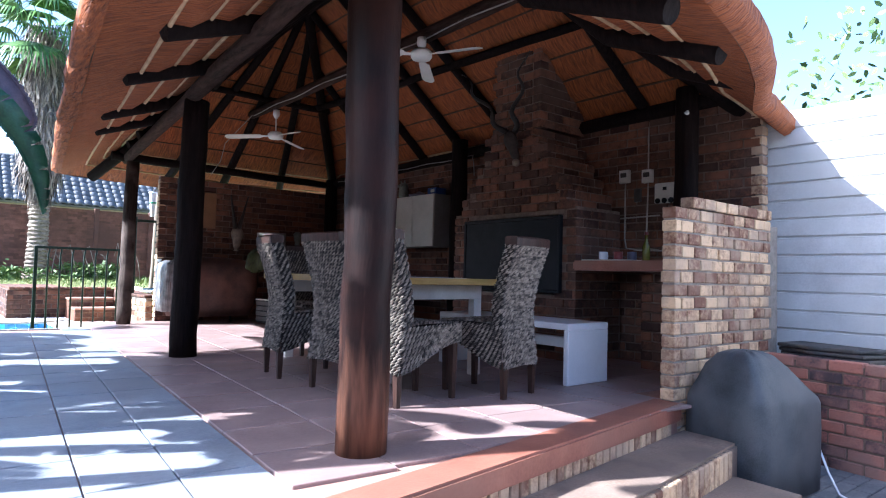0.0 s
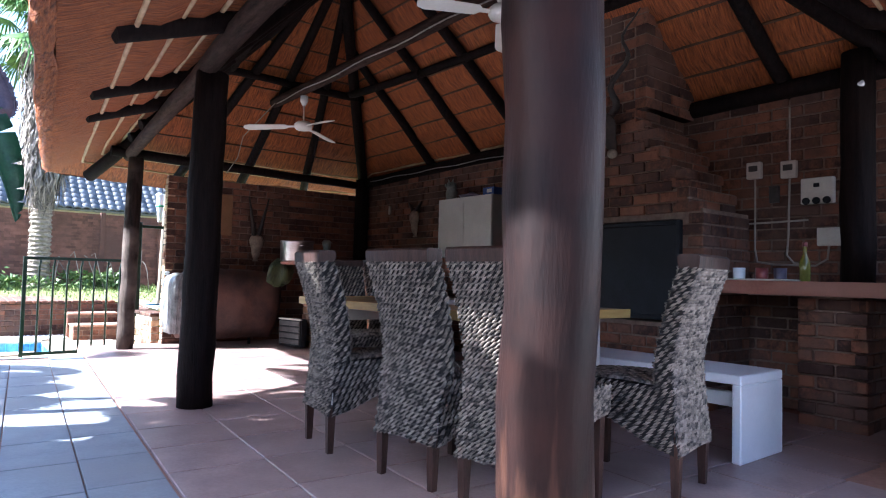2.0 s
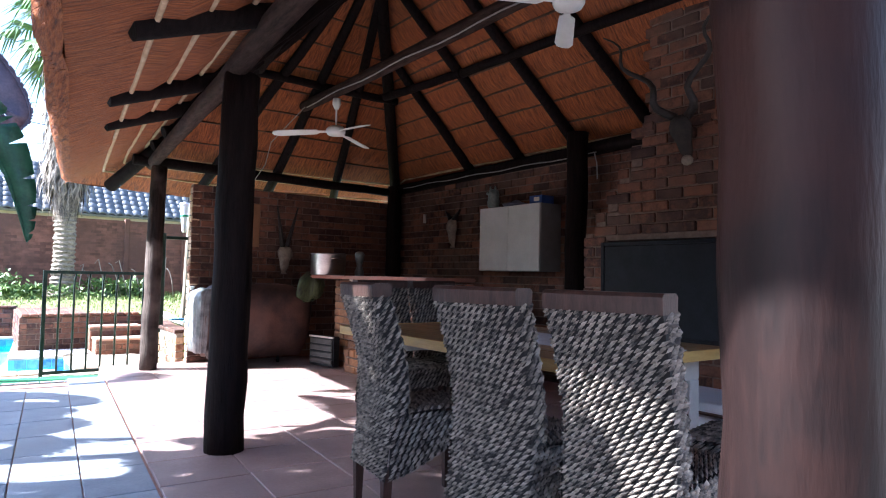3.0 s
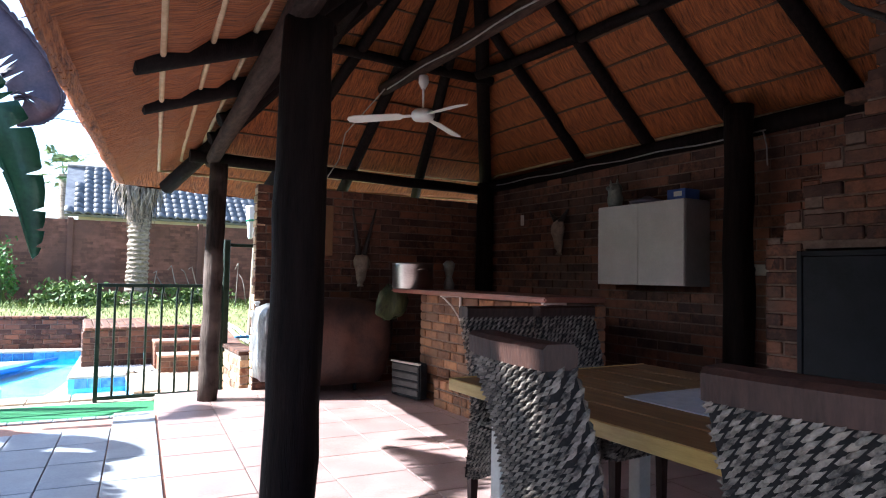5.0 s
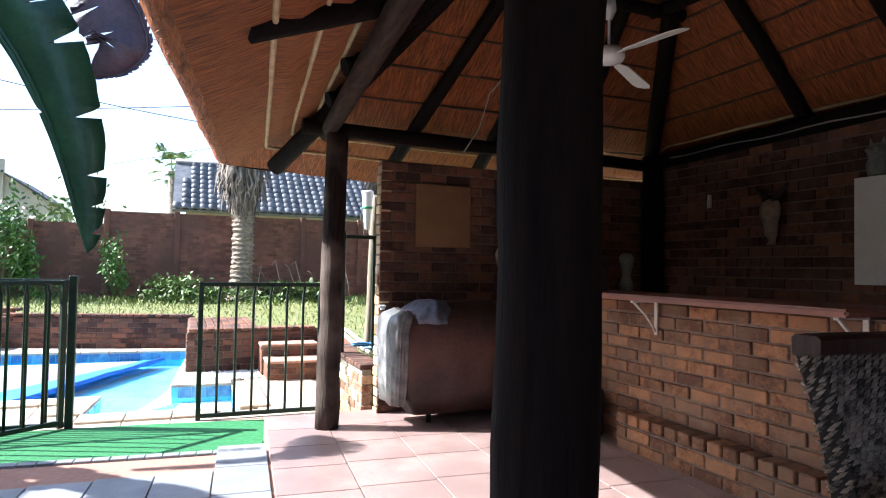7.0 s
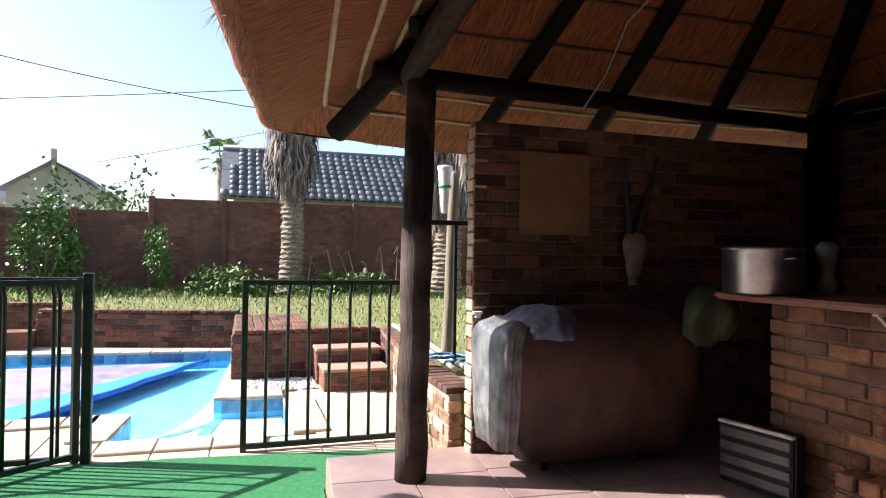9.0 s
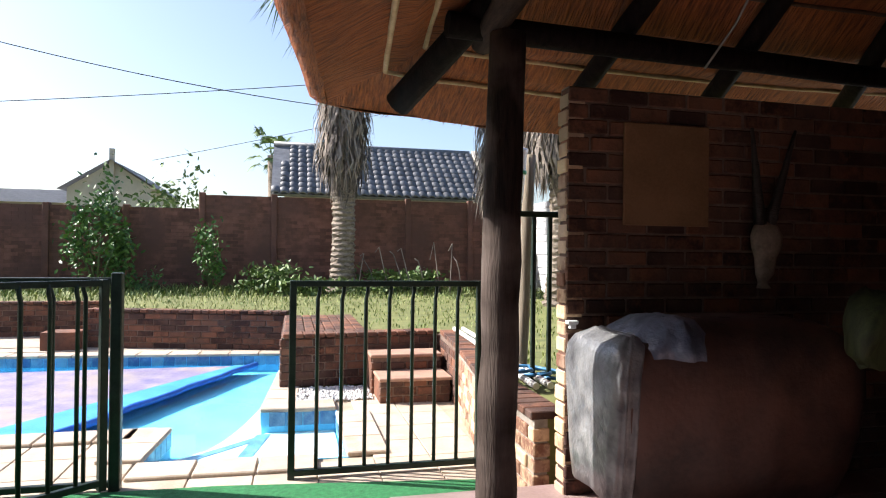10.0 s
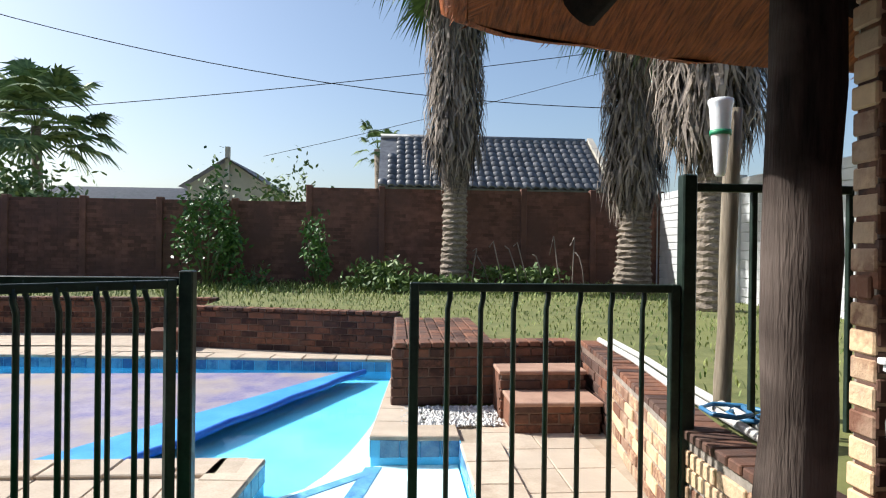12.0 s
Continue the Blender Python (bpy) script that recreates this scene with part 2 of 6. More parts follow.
prism(bm, [(-9, 16.75), (-2.0, 16.5), (0.82, 15.85), (0.86, 16.2), (-2.0, 16.93), (-9, 17.2)], -1.6, -0.19)
tagged(part("pavement_3", bm, PAVING), "tan paved strip at the foot of the garden wall", "pavement", kind="structure")
POOL = [(-9, 12.3), (-0.11, 12.22), (-0.18, 11.35), (1.24, 11.3), (1.24, 12.68), (0.58, 12.68), (0.80, 15.85), (-9, 16.7)]
POOL_BLUE = surf("pool_plaster", (0.10, 0.50, 0.78), (0.20, 0.64, 0.88), 2, rough=0.6, bump=0.1)
POOL_WHITE = surf("pool_step_plaster", (0.62, 0.74, 0.76), (0.78, 0.85, 0.84), 4, rough=0.6, bump=0.1)
MOSAIC = surf("blue_mosaic", (0.05, 0.15, 0.32), (0.18, 0.38, 0.55), 14, rough=0.25, bump=0.1, piece=0.6)
WATER, nodes, links, bsdf = node_mat("pool_water")
bsdf.inputs["Transmission Weight"].default_value = 1.0
bsdf.inputs["Base Color"].default_value = (0.80, 0.95, 1.0, 1)
bsdf.inputs["IOR"].default_value = 1.09
bsdf.inputs["Roughness"].default_value = 0.02
ripple = nodes.new("ShaderNodeTexNoise")
ripple.inputs["Scale"].default_value = 5
bump = nodes.new("ShaderNodeBump")
bump.inputs["Strength"].default_value = 0.06
links.new(ripple.outputs["Fac"], bump.inputs["Height"])
links.new(bump.outputs["Normal"], bsdf.inputs["Normal"])
pool = thing("pool", "swimming pool with clear blue water and mosaic waterline", "pool", kind="structure")
bm = bmesh.new()
prism(bm, POOL, -1.75, -0.435)
for (x0, y0), (x1, y1) in zip(POOL, POOL[1:] + POOL[:1]):
    a, b = Vector((x0, y0, 0)), Vector((x1, y1, 0))
    n = (b - a).normalized().cross((0, 0, -1)) * 0.005
    prism(bm, [a.xy, b.xy, (b + n).xy, (a + n).xy], -1.5, PAVE_Z + 0.005)
part("basin", bm, POOL_BLUE, pool, "pale blue plastered basin")
bm = bmesh.new()
prism(bm, [(-0.13, 11.36), (1.22, 11.34), (1.22, 12.66), (0.62, 12.66), (-0.10, 12.0)], -1.5, -0.40)
ARC = [(-0.2 + 0.91 * (k / 12) ** 0.38, 12.05 + 2.95 * k / 12) for k in range(1, 13)]
prism(bm, [(-0.10, 12.0), (0.60, 12.66), (0.76, 15.0)] + ARC[::-1], -1.5, -0.42)
part("entry_step", bm, POOL_WHITE, pool, "white shallow entry step under water")
bm = bmesh.new()
prism(bm, [(0.30, 11.4), (0.42, 11.4), (0.66, 12.62), (0.54, 12.62)], -0.41, -0.395)
prism(bm, [(-0.05, 11.98), (0.02, 11.93), (0.62, 12.5), (0.62, 12.62)], -0.41, -0.394)
part("step_edging", bm, MOSAIC, pool, "mosaic strip marking the step edge")
bm = bmesh.new()
prism(bm, [(x, y) for x, y in POOL], -0.34, -0.33)
water = part("water", bm, WATER, pool, "clear blue pool water")
water.visible_shadow = False
# waterline tiles and coping along each edge
bm = bmesh.new()
soft_box(bm, (0.005, -0.02, 0), (0.395, 0.28, 0.04), 0.008)
COPING_MESH = mesh_of("coping_stone", bm, PAVING)
bm = bmesh.new()
soft_box(bm, (0.004, 0.004, 0), (0.146, 0.014, 0.13), 0.002)
WATERLINE_MESH = mesh_of("waterline_tile", bm, MOSAIC)


def along(a, b, z):
    """The pose at a, with x towards b."""
    a, b = Vector((*a, z)), Vector((*b, z))
    d = b - a
    return pose(a.x, a.y, z, 0, 0, math.degrees(math.atan2(d.y, d.x))), d.length


def lay(name, mesh, parent, a, b, z, step, flip=False):
    m, length = along(a, b, z)
    for i in range(max(1, int(length / step + 0.3))):
        ob = new(name, mesh)
        ob.parent = parent
        ob.matrix_basis = m @ pose(i * step, 0, 0) @ (Matrix.Diagonal((1, -1, 1, 1)) if flip else Matrix())


EDGES = list(zip(POOL[:-1], POOL[1:]))
for i, (a, b) in enumerate(EDGES):
    lay("waterline_tile", WATERLINE_MESH, pool, a, b, -0.345, 0.15)
for a, b in (EDGES[0], EDGES[1], EDGES[2], EDGES[3], EDGES[4], EDGES[5], EDGES[6]):
    lay("coping_stone", COPING_MESH, pool, a, b, PAVE_Z - 0.002, 0.4, True)
COVER = surf("bubble_cover", (0.15, 0.14, 0.30), (0.38, 0.33, 0.40), 4, rough=0.5, bump=0.5, fine=25, dirt=(0.40, 0.33, 0.27), dirt_scale=1.6)
COVER_EDGE = surf("cover_edge", (0.02, 0.10, 0.50), (0.05, 0.22, 0.70), 5, rough=0.4, bump=0.3)
solar = thing("pool_cover", "purple-blue bubble cover floating on the pool", "pool cover")
bm = bmesh.new()
sheet = [[bm.verts.new((x0 + (x1 - x0) * u, y, -0.318 + 0.006 * noise.noise((x0 + (x1 - x0) * u * 2, y * 3, 0)))) for u in [k / 40 for k in range(41)]]
         for y, x0, x1 in ((12.36 + 3.35 * j / 24, -8.8, -1.17 + 1.55 * j / 24) for j in range(25))]
for r0, r1 in zip(sheet, sheet[1:]):
    for k in range(40):
        bm.faces.new((r0[k], r0[k + 1], r1[k + 1], r1[k])).smooth = True
part("sheet", bm, COVER, solar)
bm = bmesh.new()
tube(bm, [(-1.17 + 1.55 * j / 12, 12.36 + 3.35 * j / 12, -0.30 + 0.008 * math.sin(j * 2)) for j in range(13)], 0.035, 8)
part("rolled_edge", bm, COVER_EDGE, solar, "bright blue rolled edge")
bm = bmesh.new()
prism(bm, [(-1.95, 12.36), (-1.2, 12.36), (0.36, 15.7), (0.1, 15.7)], -0.316, -0.308)
part("border", bm, surf("cover_border", (0.05, 0.30, 0.72), (0.12, 0.45, 0.85), 4, rough=0.35, bump=0.3), solar, "plain bright blue border")

# ---- garden boundary of precast panels ----
def precast_wall(name, a, b, z0, rows, row_h, panel, material, label, thick=0.06, slats=1, post_w=0.13, bricks=False):
    """Posts with stacked panels between them; each panel has shallow grooves."""
    wall = thing(name, label, "garden wall", kind="structure")
    m, length = along(a, b, z0)
    n = max(1, round(length / panel))
    w = length / n
    bm = bmesh.new()
    inset = 0.008 if bricks else 0.02
    box(bm, (0.0, -thick / 2 + inset, 0.0), (w, thick / 2 - inset, row_h))
    for s in range(slats):
        h = row_h / slats
        if not bricks:
            soft_box(bm, (0.0, -thick / 2, s * h + 0.006), (w, thick / 2, (s + 1) * h - 0.006), 0.006)
            continue
        count = round(w / 0.24)
        for k in range(count + s % 2):
            u0, u1 = max(0.0, (k - 0.5 * (s % 2)) / count * w), min(w, (k + 1 - 0.5 * (s % 2)) / count * w)
            box(bm, (u0 + 0.004, -thick / 2, s * h + 0.005), (u1 - 0.004, thick / 2, (s + 1) * h - 0.004))
    panel_mesh = mesh_of("panel", bm, material)
    for i in range(n + 1):
        bm = bmesh.new()
        top = max(rows(i * w), rows(max(0, (i - 1) * w))) * row_h + 0.05
        soft_box(bm, (-post_w / 2, -0.08, 0), (post_w / 2, 0.08, top), 0.01)
        ob = part("post", bm, material, wall)
        ob.matrix_basis = m @ pose(i * w, 0, 0)
        for r in range(rows(i * w) if i < n else 0):
            ob = new("panel", panel_mesh)
            ob.parent = wall
            ob.matrix_basis = m @ pose(i * w, 0, r * row_h)
    return wall


precast_wall("wall_garden", (-13.4, 21.6), (6.6, 21.6), LAWN_Z - 0.05, lambda u: 6 if u < 11.0 else 7, 0.31, 1.55, PRECAST_BROWN, "brown brick-patterned precast panel wall behind the lawn", slats=4, bricks=True)
precast_wall("wall_side", (6.6, 21.6), (6.6, 10.1), LAWN_Z - 0.05, lambda u: 7, 0.31, 1.6, PRECAST_WHITE, "white painted precast panel wall beside the lawn", slats=2)
precast_wall("wall_boundary", (5.22, 2.62), (5.22, -6.2), GROUND_Z, lambda u: 9, 0.305, 1.9, PRECAST_WHITE, "white painted precast panel wall beside the steps", slats=2)

# ---- brickwork ----
BRICK_L, BRICK_H, JOINT = 0.222, 0.073, 0.012
BRICK_MESHES = {}


def brick_mesh(kind, length, material, depth=0.10):
    length = round(length, 2)
    key = (kind, length, material.name)
    if key not in BRICK_MESHES:
        bm = bmesh.new()
        soft_box(bm, (0, 0, 0), (length, depth, BRICK_H), 0.006)
        BRICK_MESHES[key] = mesh_of("brick", bm, material)
    return BRICK_MESHES[key]


MORTAR_WARM = surf("brown_mortar", (0.12, 0.08, 0.06), (0.22, 0.155, 0.12), 20, rough=0.95, bump=0.4)


def brick_face(wall, a, b, z0, z1, material, keep=None, limit=300, near=None, seed=1, depth=0.10, brick_l=BRICK_L):
    """Running bond on the face from a to b (plan), seen from its right-hand side: bricks of their own up to the limit, the rest joined."""
    m, length = along(a, b, z0)
    r = random.Random(seed)
    if keep is None:
        bm = bmesh.new()
        box(bm, (0.011, 0.011, 0.0), (length - 0.011, depth - 0.011, z1 - z0 - 0.004))
        back = part("mortar", bm, MORTAR if material.name == "stock_brick" else MORTAR_WARM, wall)
        back.matrix_basis = m
    keep = keep or (lambda u, z: True)
    spots = []
    row, z = 0, 0.0
    while z + BRICK_H * 0.6 < z1 - z0:
        u = -(brick_l + JOINT) * (0.5 + r.uniform(-0.08, 0.08)) if row % 2 else 0.0
        while u < length - 0.03:
            u0, u1 = max(u, 0.0), min(u + brick_l, length)
            if u1 - u0 > 0.03 and keep((u0 + u1) / 2, z0 + z + BRICK_H / 2):
                spots.append((u0, u1 - u0, z))
            u += brick_l + JOINT
        z += BRICK_H + JOINT
        row += 1
    if near is not None:
        spots.sort(key=lambda s: abs(s[0] - near))
    for u0, w, z in spots[:limit]:
        ob = new("brick", brick_mesh("b", w, material, depth))
        ob.parent = wall
        ob.matrix_basis = m @ pose(u0, r.uniform(-0.006, 0.005), z + r.uniform(-0.002, 0.002), 0, r.uniform(-0.5, 0.5), r.uniform(-0.9, 0.9))
    verts, faces = [], []
    for u0, w, z in spots[limit:]:
        base = len(verts)
        o = r.uniform(-0.004, 0.004)
        verts += [m @ Vector((u0 + x, y + o, z + h)) for h in (0, BRICK_H) for y in (0, depth) for x in (0, w)]
        faces += [[base + i for i in f] for f in ((0, 2, 3, 1), (4, 5, 7, 6), (0, 1, 5, 4), (2, 6, 7, 3), (0, 4, 6, 2), (1, 3, 7, 5))]
    if verts:
        me = bpy.data.meshes.new("brickwork")
        me.from_pydata(verts, [], faces)
        me.materials.append(material)
        ob = new("brickwork", me)
        ob.parent = wall
        tagged(ob, kind="stuff")


def core(wall, name, lo, hi, material=MORTAR):
    bm = bmesh.new()
    box(bm, lo, hi)
    return part(name, bm, material, wall)


# retaining walls of the lawn and platform
retaining = thing("wall_retaining", "low red-brown brick retaining wall behind the pool", "retaining wall", kind="structure")
brick_face(retaining, (-2.0, 16.86), (0.83, 16.12), -0.19, LAWN_Z - 0.02, BRICK, limit=80)
brick_face(retaining, (-13, 18.22), (-2.0, 18.22), -0.19, LAWN_Z - 0.02, BRICK, limit=60, near=10)
brick_face(retaining, (-2.07, 18.22), (-2.07, 16.86), -0.19, LAWN_Z - 0.02, BRICK, limit=40)
brick_face(retaining, (0.74, 16.1), (0.72, 13.58), -0.19, LAWN_Z - 0.02, BRICK, limit=60)
brick_face(retaining, (0.72, 13.58), (2.52, 13.72), -0.19, LAWN_Z - 0.02, BRICK, limit=60)
brick_face(retaining, (2.46, 13.8), (2.36, 12.6), -0.22, LAWN_Z - 0.01, BRICK, limit=60, seed=4)
brick_face(retaining, (2.36, 12.6), (2.12, 10.95), -0.22, LAWN_Z - 0.01, BRICK_PALE, limit=80, seed=5)
brick_face(retaining, (2.12, 10.95), (2.12, 10.05), -0.22, LAWN_Z - 0.01, BRICK_PALE, limit=60, seed=6)
bm = bmesh.new()
soft_box(bm, (0.006, 0, 0), (0.105, 0.215, 0.045), 0.006)
CAP_MESH = mesh_of("capping_brick", bm, BRICK)
for a, b in (((-2.05, 16.84), (0.80, 16.1)), ((-7.0, 18.2), (-2.07, 18.2)), ((0.74, 13.56), (2.46, 13.70)), ((2.47, 13.75), (2.35, 12.6)), ((2.35, 12.6), (2.11, 10.95)), ((2.11, 10.95), (2.11, 10.05))):
    lay("capping_brick", CAP_MESH, retaining, a, b, LAWN_Z - 0.015, 0.112)
for i in range(8):
    lay("capping_brick", CAP_MESH, retaining, (0.76, 13.80 + i * 0.225), (1.66, 13.84 + i * 0.225), LAWN_Z - 0.018, 0.112)
core(retaining, "step_block", (-2.55, 16.6, -0.19), (-2.08, 17.0, 0.06), BRICK)
# brick steps up to the platform
garden_steps = thing("garden_steps", "two red brick steps up to the lawn", "steps", kind="structure")
STEP_TREAD = surf("step_tread", (0.30, 0.17, 0.12), (0.45, 0.28, 0.20), 6, rough=0.8, bump=0.3)
for y0, z1, x0 in ((12.78, 0.03, 1.66), (13.22, 0.19, 1.63)):
    core(garden_steps, "riser", (x0, y0 + 0.05, PAVE_Z), (2.36, 13.60, z1 - 0.035), BRICK)
    brick_face(garden_steps, (x0, y0 + 0.008), (2.36, y0 + 0.008), PAVE_Z, z1 - 0.035, BRICK, limit=30, seed=int(y0 * 100), depth=0.05)
    bm = bmesh.new()
    soft_box(bm, (x0 - 0.01, y0 - 0.006, z1 - 0.035), (2.37, 13.58, z1), 0.008)
    part("tread", bm, STEP_TREAD, garden_steps)

# ---- walls of the thatched shelter ----
far_wall = thing("wall_far", "dark face-brick end wall of the thatched shelter", "wall", kind="structure")
core(far_wall, "core", (2.22, 9.82, -0.5), (5.25, 9.895, 2.12), MORTAR_DARK)
brick_face(far_wall, (2.195, 9.8), (5.05, 9.8), 0.0, 2.12, BRICK, limit=170, near=0.2, seed=11)
brick_face(far_wall, (2.188, 9.915), (2.188, 9.803), -0.2, 2.12, BRICK_PALE, limit=60, seed=12, depth=0.05)
side_wall = thing("wall_east", "face-brick back wall of the thatched shelter", "wall", kind="structure")
core(side_wall, "core", (5.145, 2.62, -0.5), (5.26, 10.0, 2.42), MORTAR_DARK)
brick_face(side_wall, (5.05, 9.8), (5.05, 2.52), 0.0, 2.40, BRICK, limit=200, near=6.6, seed=21)
brick_face(side_wall, (5.05, 2.50), (5.15, 2.50), -0.5, 2.3, BRICK_PALE, limit=40, seed=22)
low_wall = thing("wall_low", "waist-high pale stock-brick wall with a stepped top", "wall", kind="structure")
core(low_wall, "core", (3.40, 2.335, -0.5), (4.95, 2.405, 1.24), MORTAR)
brick_face(low_wall, (3.385, 2.31), (4.78, 2.31), -0.5, 1.275, BRICK_PALE, limit=280, seed=31, depth=0.106, brick_l=0.148)
brick_face(low_wall, (3.60, 2.31), (4.78, 2.31), 1.285, 1.36, BRICK_PALE, limit=20, seed=32, depth=0.106, brick_l=0.148)

# ---- braai chimney with stepped shoulders ----
chimney = thing("chimney", "broad brick braai chimney with stepped shoulders", "chimney", kind="structure")
FX, FY0, FY1, SY0, SY1 = 4.30, 3.86, 5.62, 4.34, 4.98


def breast(u, z):
    y = FY1 - u
    if 4.04 < y < 5.38 and 0.62 < z < 1.40:
        return False
    inset = max(0.0, math.floor((z - 1.47) / 0.17) + 1) * 0.115 if z > 1.47 else 0.0
    return max(SY0, FY0) < y < SY1 or (FY0 + inset < y < FY1 - inset and z < 2.4)


brick_face(chimney, (FX, FY1), (FX, FY0), 0.0, 4.1, BRICK, breast, limit=300, near=0.9, seed=41)
brick_face(chimney, (FX + 0.7, FY1), (FX, FY1), 0.0, 1.47, BRICK, limit=60, seed=42)
brick_face(chimney, (FX, FY0), (FX + 0.7, FY0), 0.0, 1.47, BRICK, limit=60, seed=43)
brick_face(chimney, (FX + 0.7, SY1), (FX, SY1), 2.3, 4.6, BRICK, limit=0, seed=44)
brick_face(chimney, (FX, SY0), (FX + 0.7, SY0), 2.3, 4.6, BRICK, limit=0, seed=45)
core(chimney, "core", (FX + 0.012, FY0 + 0.03, 0), (5.06, FY1 - 0.03, 0.62), MORTAR_WARM)
core(chimney, "core", (FX + 0.30, FY0 + 0.09, 0.62), (5.06, FY1 - 0.09, 1.40), MORTAR_DARK)
core(chimney, "core", (FX + 0.012, FY0 + 0.03, 0.62), (FX + 0.3, 4.04, 1.40), MORTAR_WARM)
core(chimney, "core", (FX + 0.012, 5.38, 0.62), (FX + 0.3, FY1 - 0.03, 1.40), MORTAR_WARM)
for i in range(6):
    z = 1.40 if i == 0 else 1.47 + 0.17 * (i - 1)
    core(chimney, "core", (FX + 0.02, FY0 + 0.09 + 0.115 * i, z), (5.06, FY1 - 0.09 - 0.115 * i, 1.46 + 0.17 * i), MORTAR_WARM)
    if i:
        brick_face(chimney, (FX + 0.72, FY1 - 0.115 * i), (FX, FY1 - 0.115 * i), z, z + 0.17, BRICK, limit=8, seed=46 + i, depth=0.12)
        brick_face(chimney, (FX, FY0 + 0.115 * i), (FX + 0.72, FY0 + 0.115 * i), z, z + 0.17, BRICK, limit=8, seed=56 + i, depth=0.12)
core(chimney, "core", (FX + 0.012, SY0 + 0.02, 2.3), (5.0, SY1 - 0.02, 4.9), MORTAR_WARM)

# ---- bar ----
BAR_X, BAR_Y0, BAR_Y1 = 3.62, 6.52, 8.85
bar = thing("bar_counter", "red brick bar wall with a thin red counter top", "bar", kind="structure")
core(bar, "core", (BAR_X + 0.09, BAR_Y0, 0), (BAR_X + 0.14, BAR_Y1, 1.02), MORTAR_DARK)
brick_face(bar, (BAR_X, BAR_Y1), (BAR_X, BAR_Y0), 0.0, 1.02, BAR_BRICK_LIT, limit=190, seed=51)
brick_face(bar, (BAR_X, BAR_Y0 - 0.01), (BAR_X + 0.22, BAR_Y0 - 0.01), 0.0, 1.02, BAR_BRICK_LIT, limit=40, seed=52)
brick_face(bar, (BAR_X + 0.22, BAR_Y1 + 0.01), (BAR_X, BAR_Y1 + 0.01), 0.0, 1.02, BAR_BRICK_LIT, limit=40, seed=53)
core(bar, "footing", (BAR_X - 0.10, BAR_Y0 + 0.02, 0), (BAR_X + 0.02, BAR_Y1 - 0.5, 0.20), MORTAR_DARK)
brick_face(bar, (BAR_X - 0.115, BAR_Y1 - 0.5), (BAR_X - 0.115, BAR_Y0), 0.0, 0.17, BAR_BRICK_LIT, limit=40, seed=54)
bm = bmesh.new()
soft_box(bm, (0.004, 0, 0), (0.105, 0.14, 0.073), 0.008)
LEDGE_MESH = mesh_of("ledge_brick", bm, BAR_BRICK_LIT)
lay("ledge_brick", LEDGE_MESH, bar, (BAR_X - 0.13, BAR_Y1 - 0.5), (BAR_X - 0.13, BAR_Y0), 0.18, 0.117)
bm = bmesh.new()
soft_box(bm, (BAR_X - 0.26, BAR_Y0 + 0.08, 1.03), (BAR_X + 0.32, BAR_Y1 + 0.17, 1.068), 0.012, 2)
part("counter_top", bm, RED_PAINT, bar, "thin red painted counter top")
PALE_METAL = surf("cream_bracket", (0.55, 0.50, 0.44), (0.68, 0.63, 0.56), 10, rough=0.5, bump=0.1)
for y in (6.68, 8.08):
    bm = bmesh.new()
    soft_box(bm, (BAR_X - 0.022, y - 0.014, 0.80), (BAR_X - 0.008, y + 0.014, 1.03), 0.002)
    soft_box(bm, (BAR_X - 0.22, y - 0.014, 1.014), (BAR_X - 0.01, y + 0.014, 1.028), 0.002)
    tube(bm, [(BAR_X - 0.2, y, 1.015), (BAR_X - 0.1, y, 0.93), (BAR_X - 0.02, y, 0.82)], 0.008, 6)
    part("bracket", bm, PALE_METAL, bar, "cream painted steel shelf bracket")

# ---- braai side counter on a brick pier ----
side_counter = thing("side_counter", "red slab counter on a brick pier beside the braai", "counter", kind="structure")
bm = bmesh.new()
soft_box(bm, (4.22, 2.44, 0.86), (5.04, 3.84, 0.95), 0.015, 2)
part("counter_top", bm, RED_PAINT, side_counter, "thick red painted slab")
core(side_counter, "core", (4.62, 2.97, 0), (5.04, 3.25, 0.86), MORTAR_DARK)
brick_face(side_counter, (4.56, 3.33), (4.56, 2.92), 0.0, 0.86, BRICK, limit=40, seed=61)
brick_face(side_counter, (4.56, 2.92), (5.04, 2.92), 0.0, 0.86, BRICK, limit=60, seed=62)
brick_face(side_counter, (5.04, 3.33), (4.56, 3.33), 0.0, 0.86, BRICK, limit=60, seed=63)

# ---- posts, plates, rafters ----
POST_TOP = 2.30


def post(name, x, y, r0, r1, z1, material, label, lean=(0, 0), seed=0):
    bm = bmesh.new()
    add_log(bm, (x, y, 0), (x + lean[0], y + lean[1], z1), r0, r1, seed, 20, 12)
    return tagged(part(name, bm, material), label, "post", "roof posts", "structure")


post("roof_post", 1.135, 2.47, 0.110, 0.121, 2.40, LOG_RED, "thick dark red stained round pole holding the thatch roof", seed=1)
post("roof_post", 1.41, 5.90, 0.118, 0.112, POST_TOP, LOG, "thick tarred black round pole holding the thatch roof", (0.03, 0), seed=2)
post("roof_post", 1.71, 9.47, 0.090, 0.082, POST_TOP - 0.08, LOG_WORN, "slim weathered brown pole at the shelter corner", (0.03, 0), seed=3)
post("roof_post", 4.93, 9.68, 0.11, 0.10, 2.35, LOG, "black round pole in the wall corner", seed=4)
post("roof_post", 4.80, 6.15, 0.11, 0.10, 2.5, LOG, "black round pole against the brick wall", seed=5)
bm = bmesh.new()
add_log(bm, (4.80, 3.05, 0.95), (4.80, 3.05, 2.5), 0.10, 0.10, 6, 16)
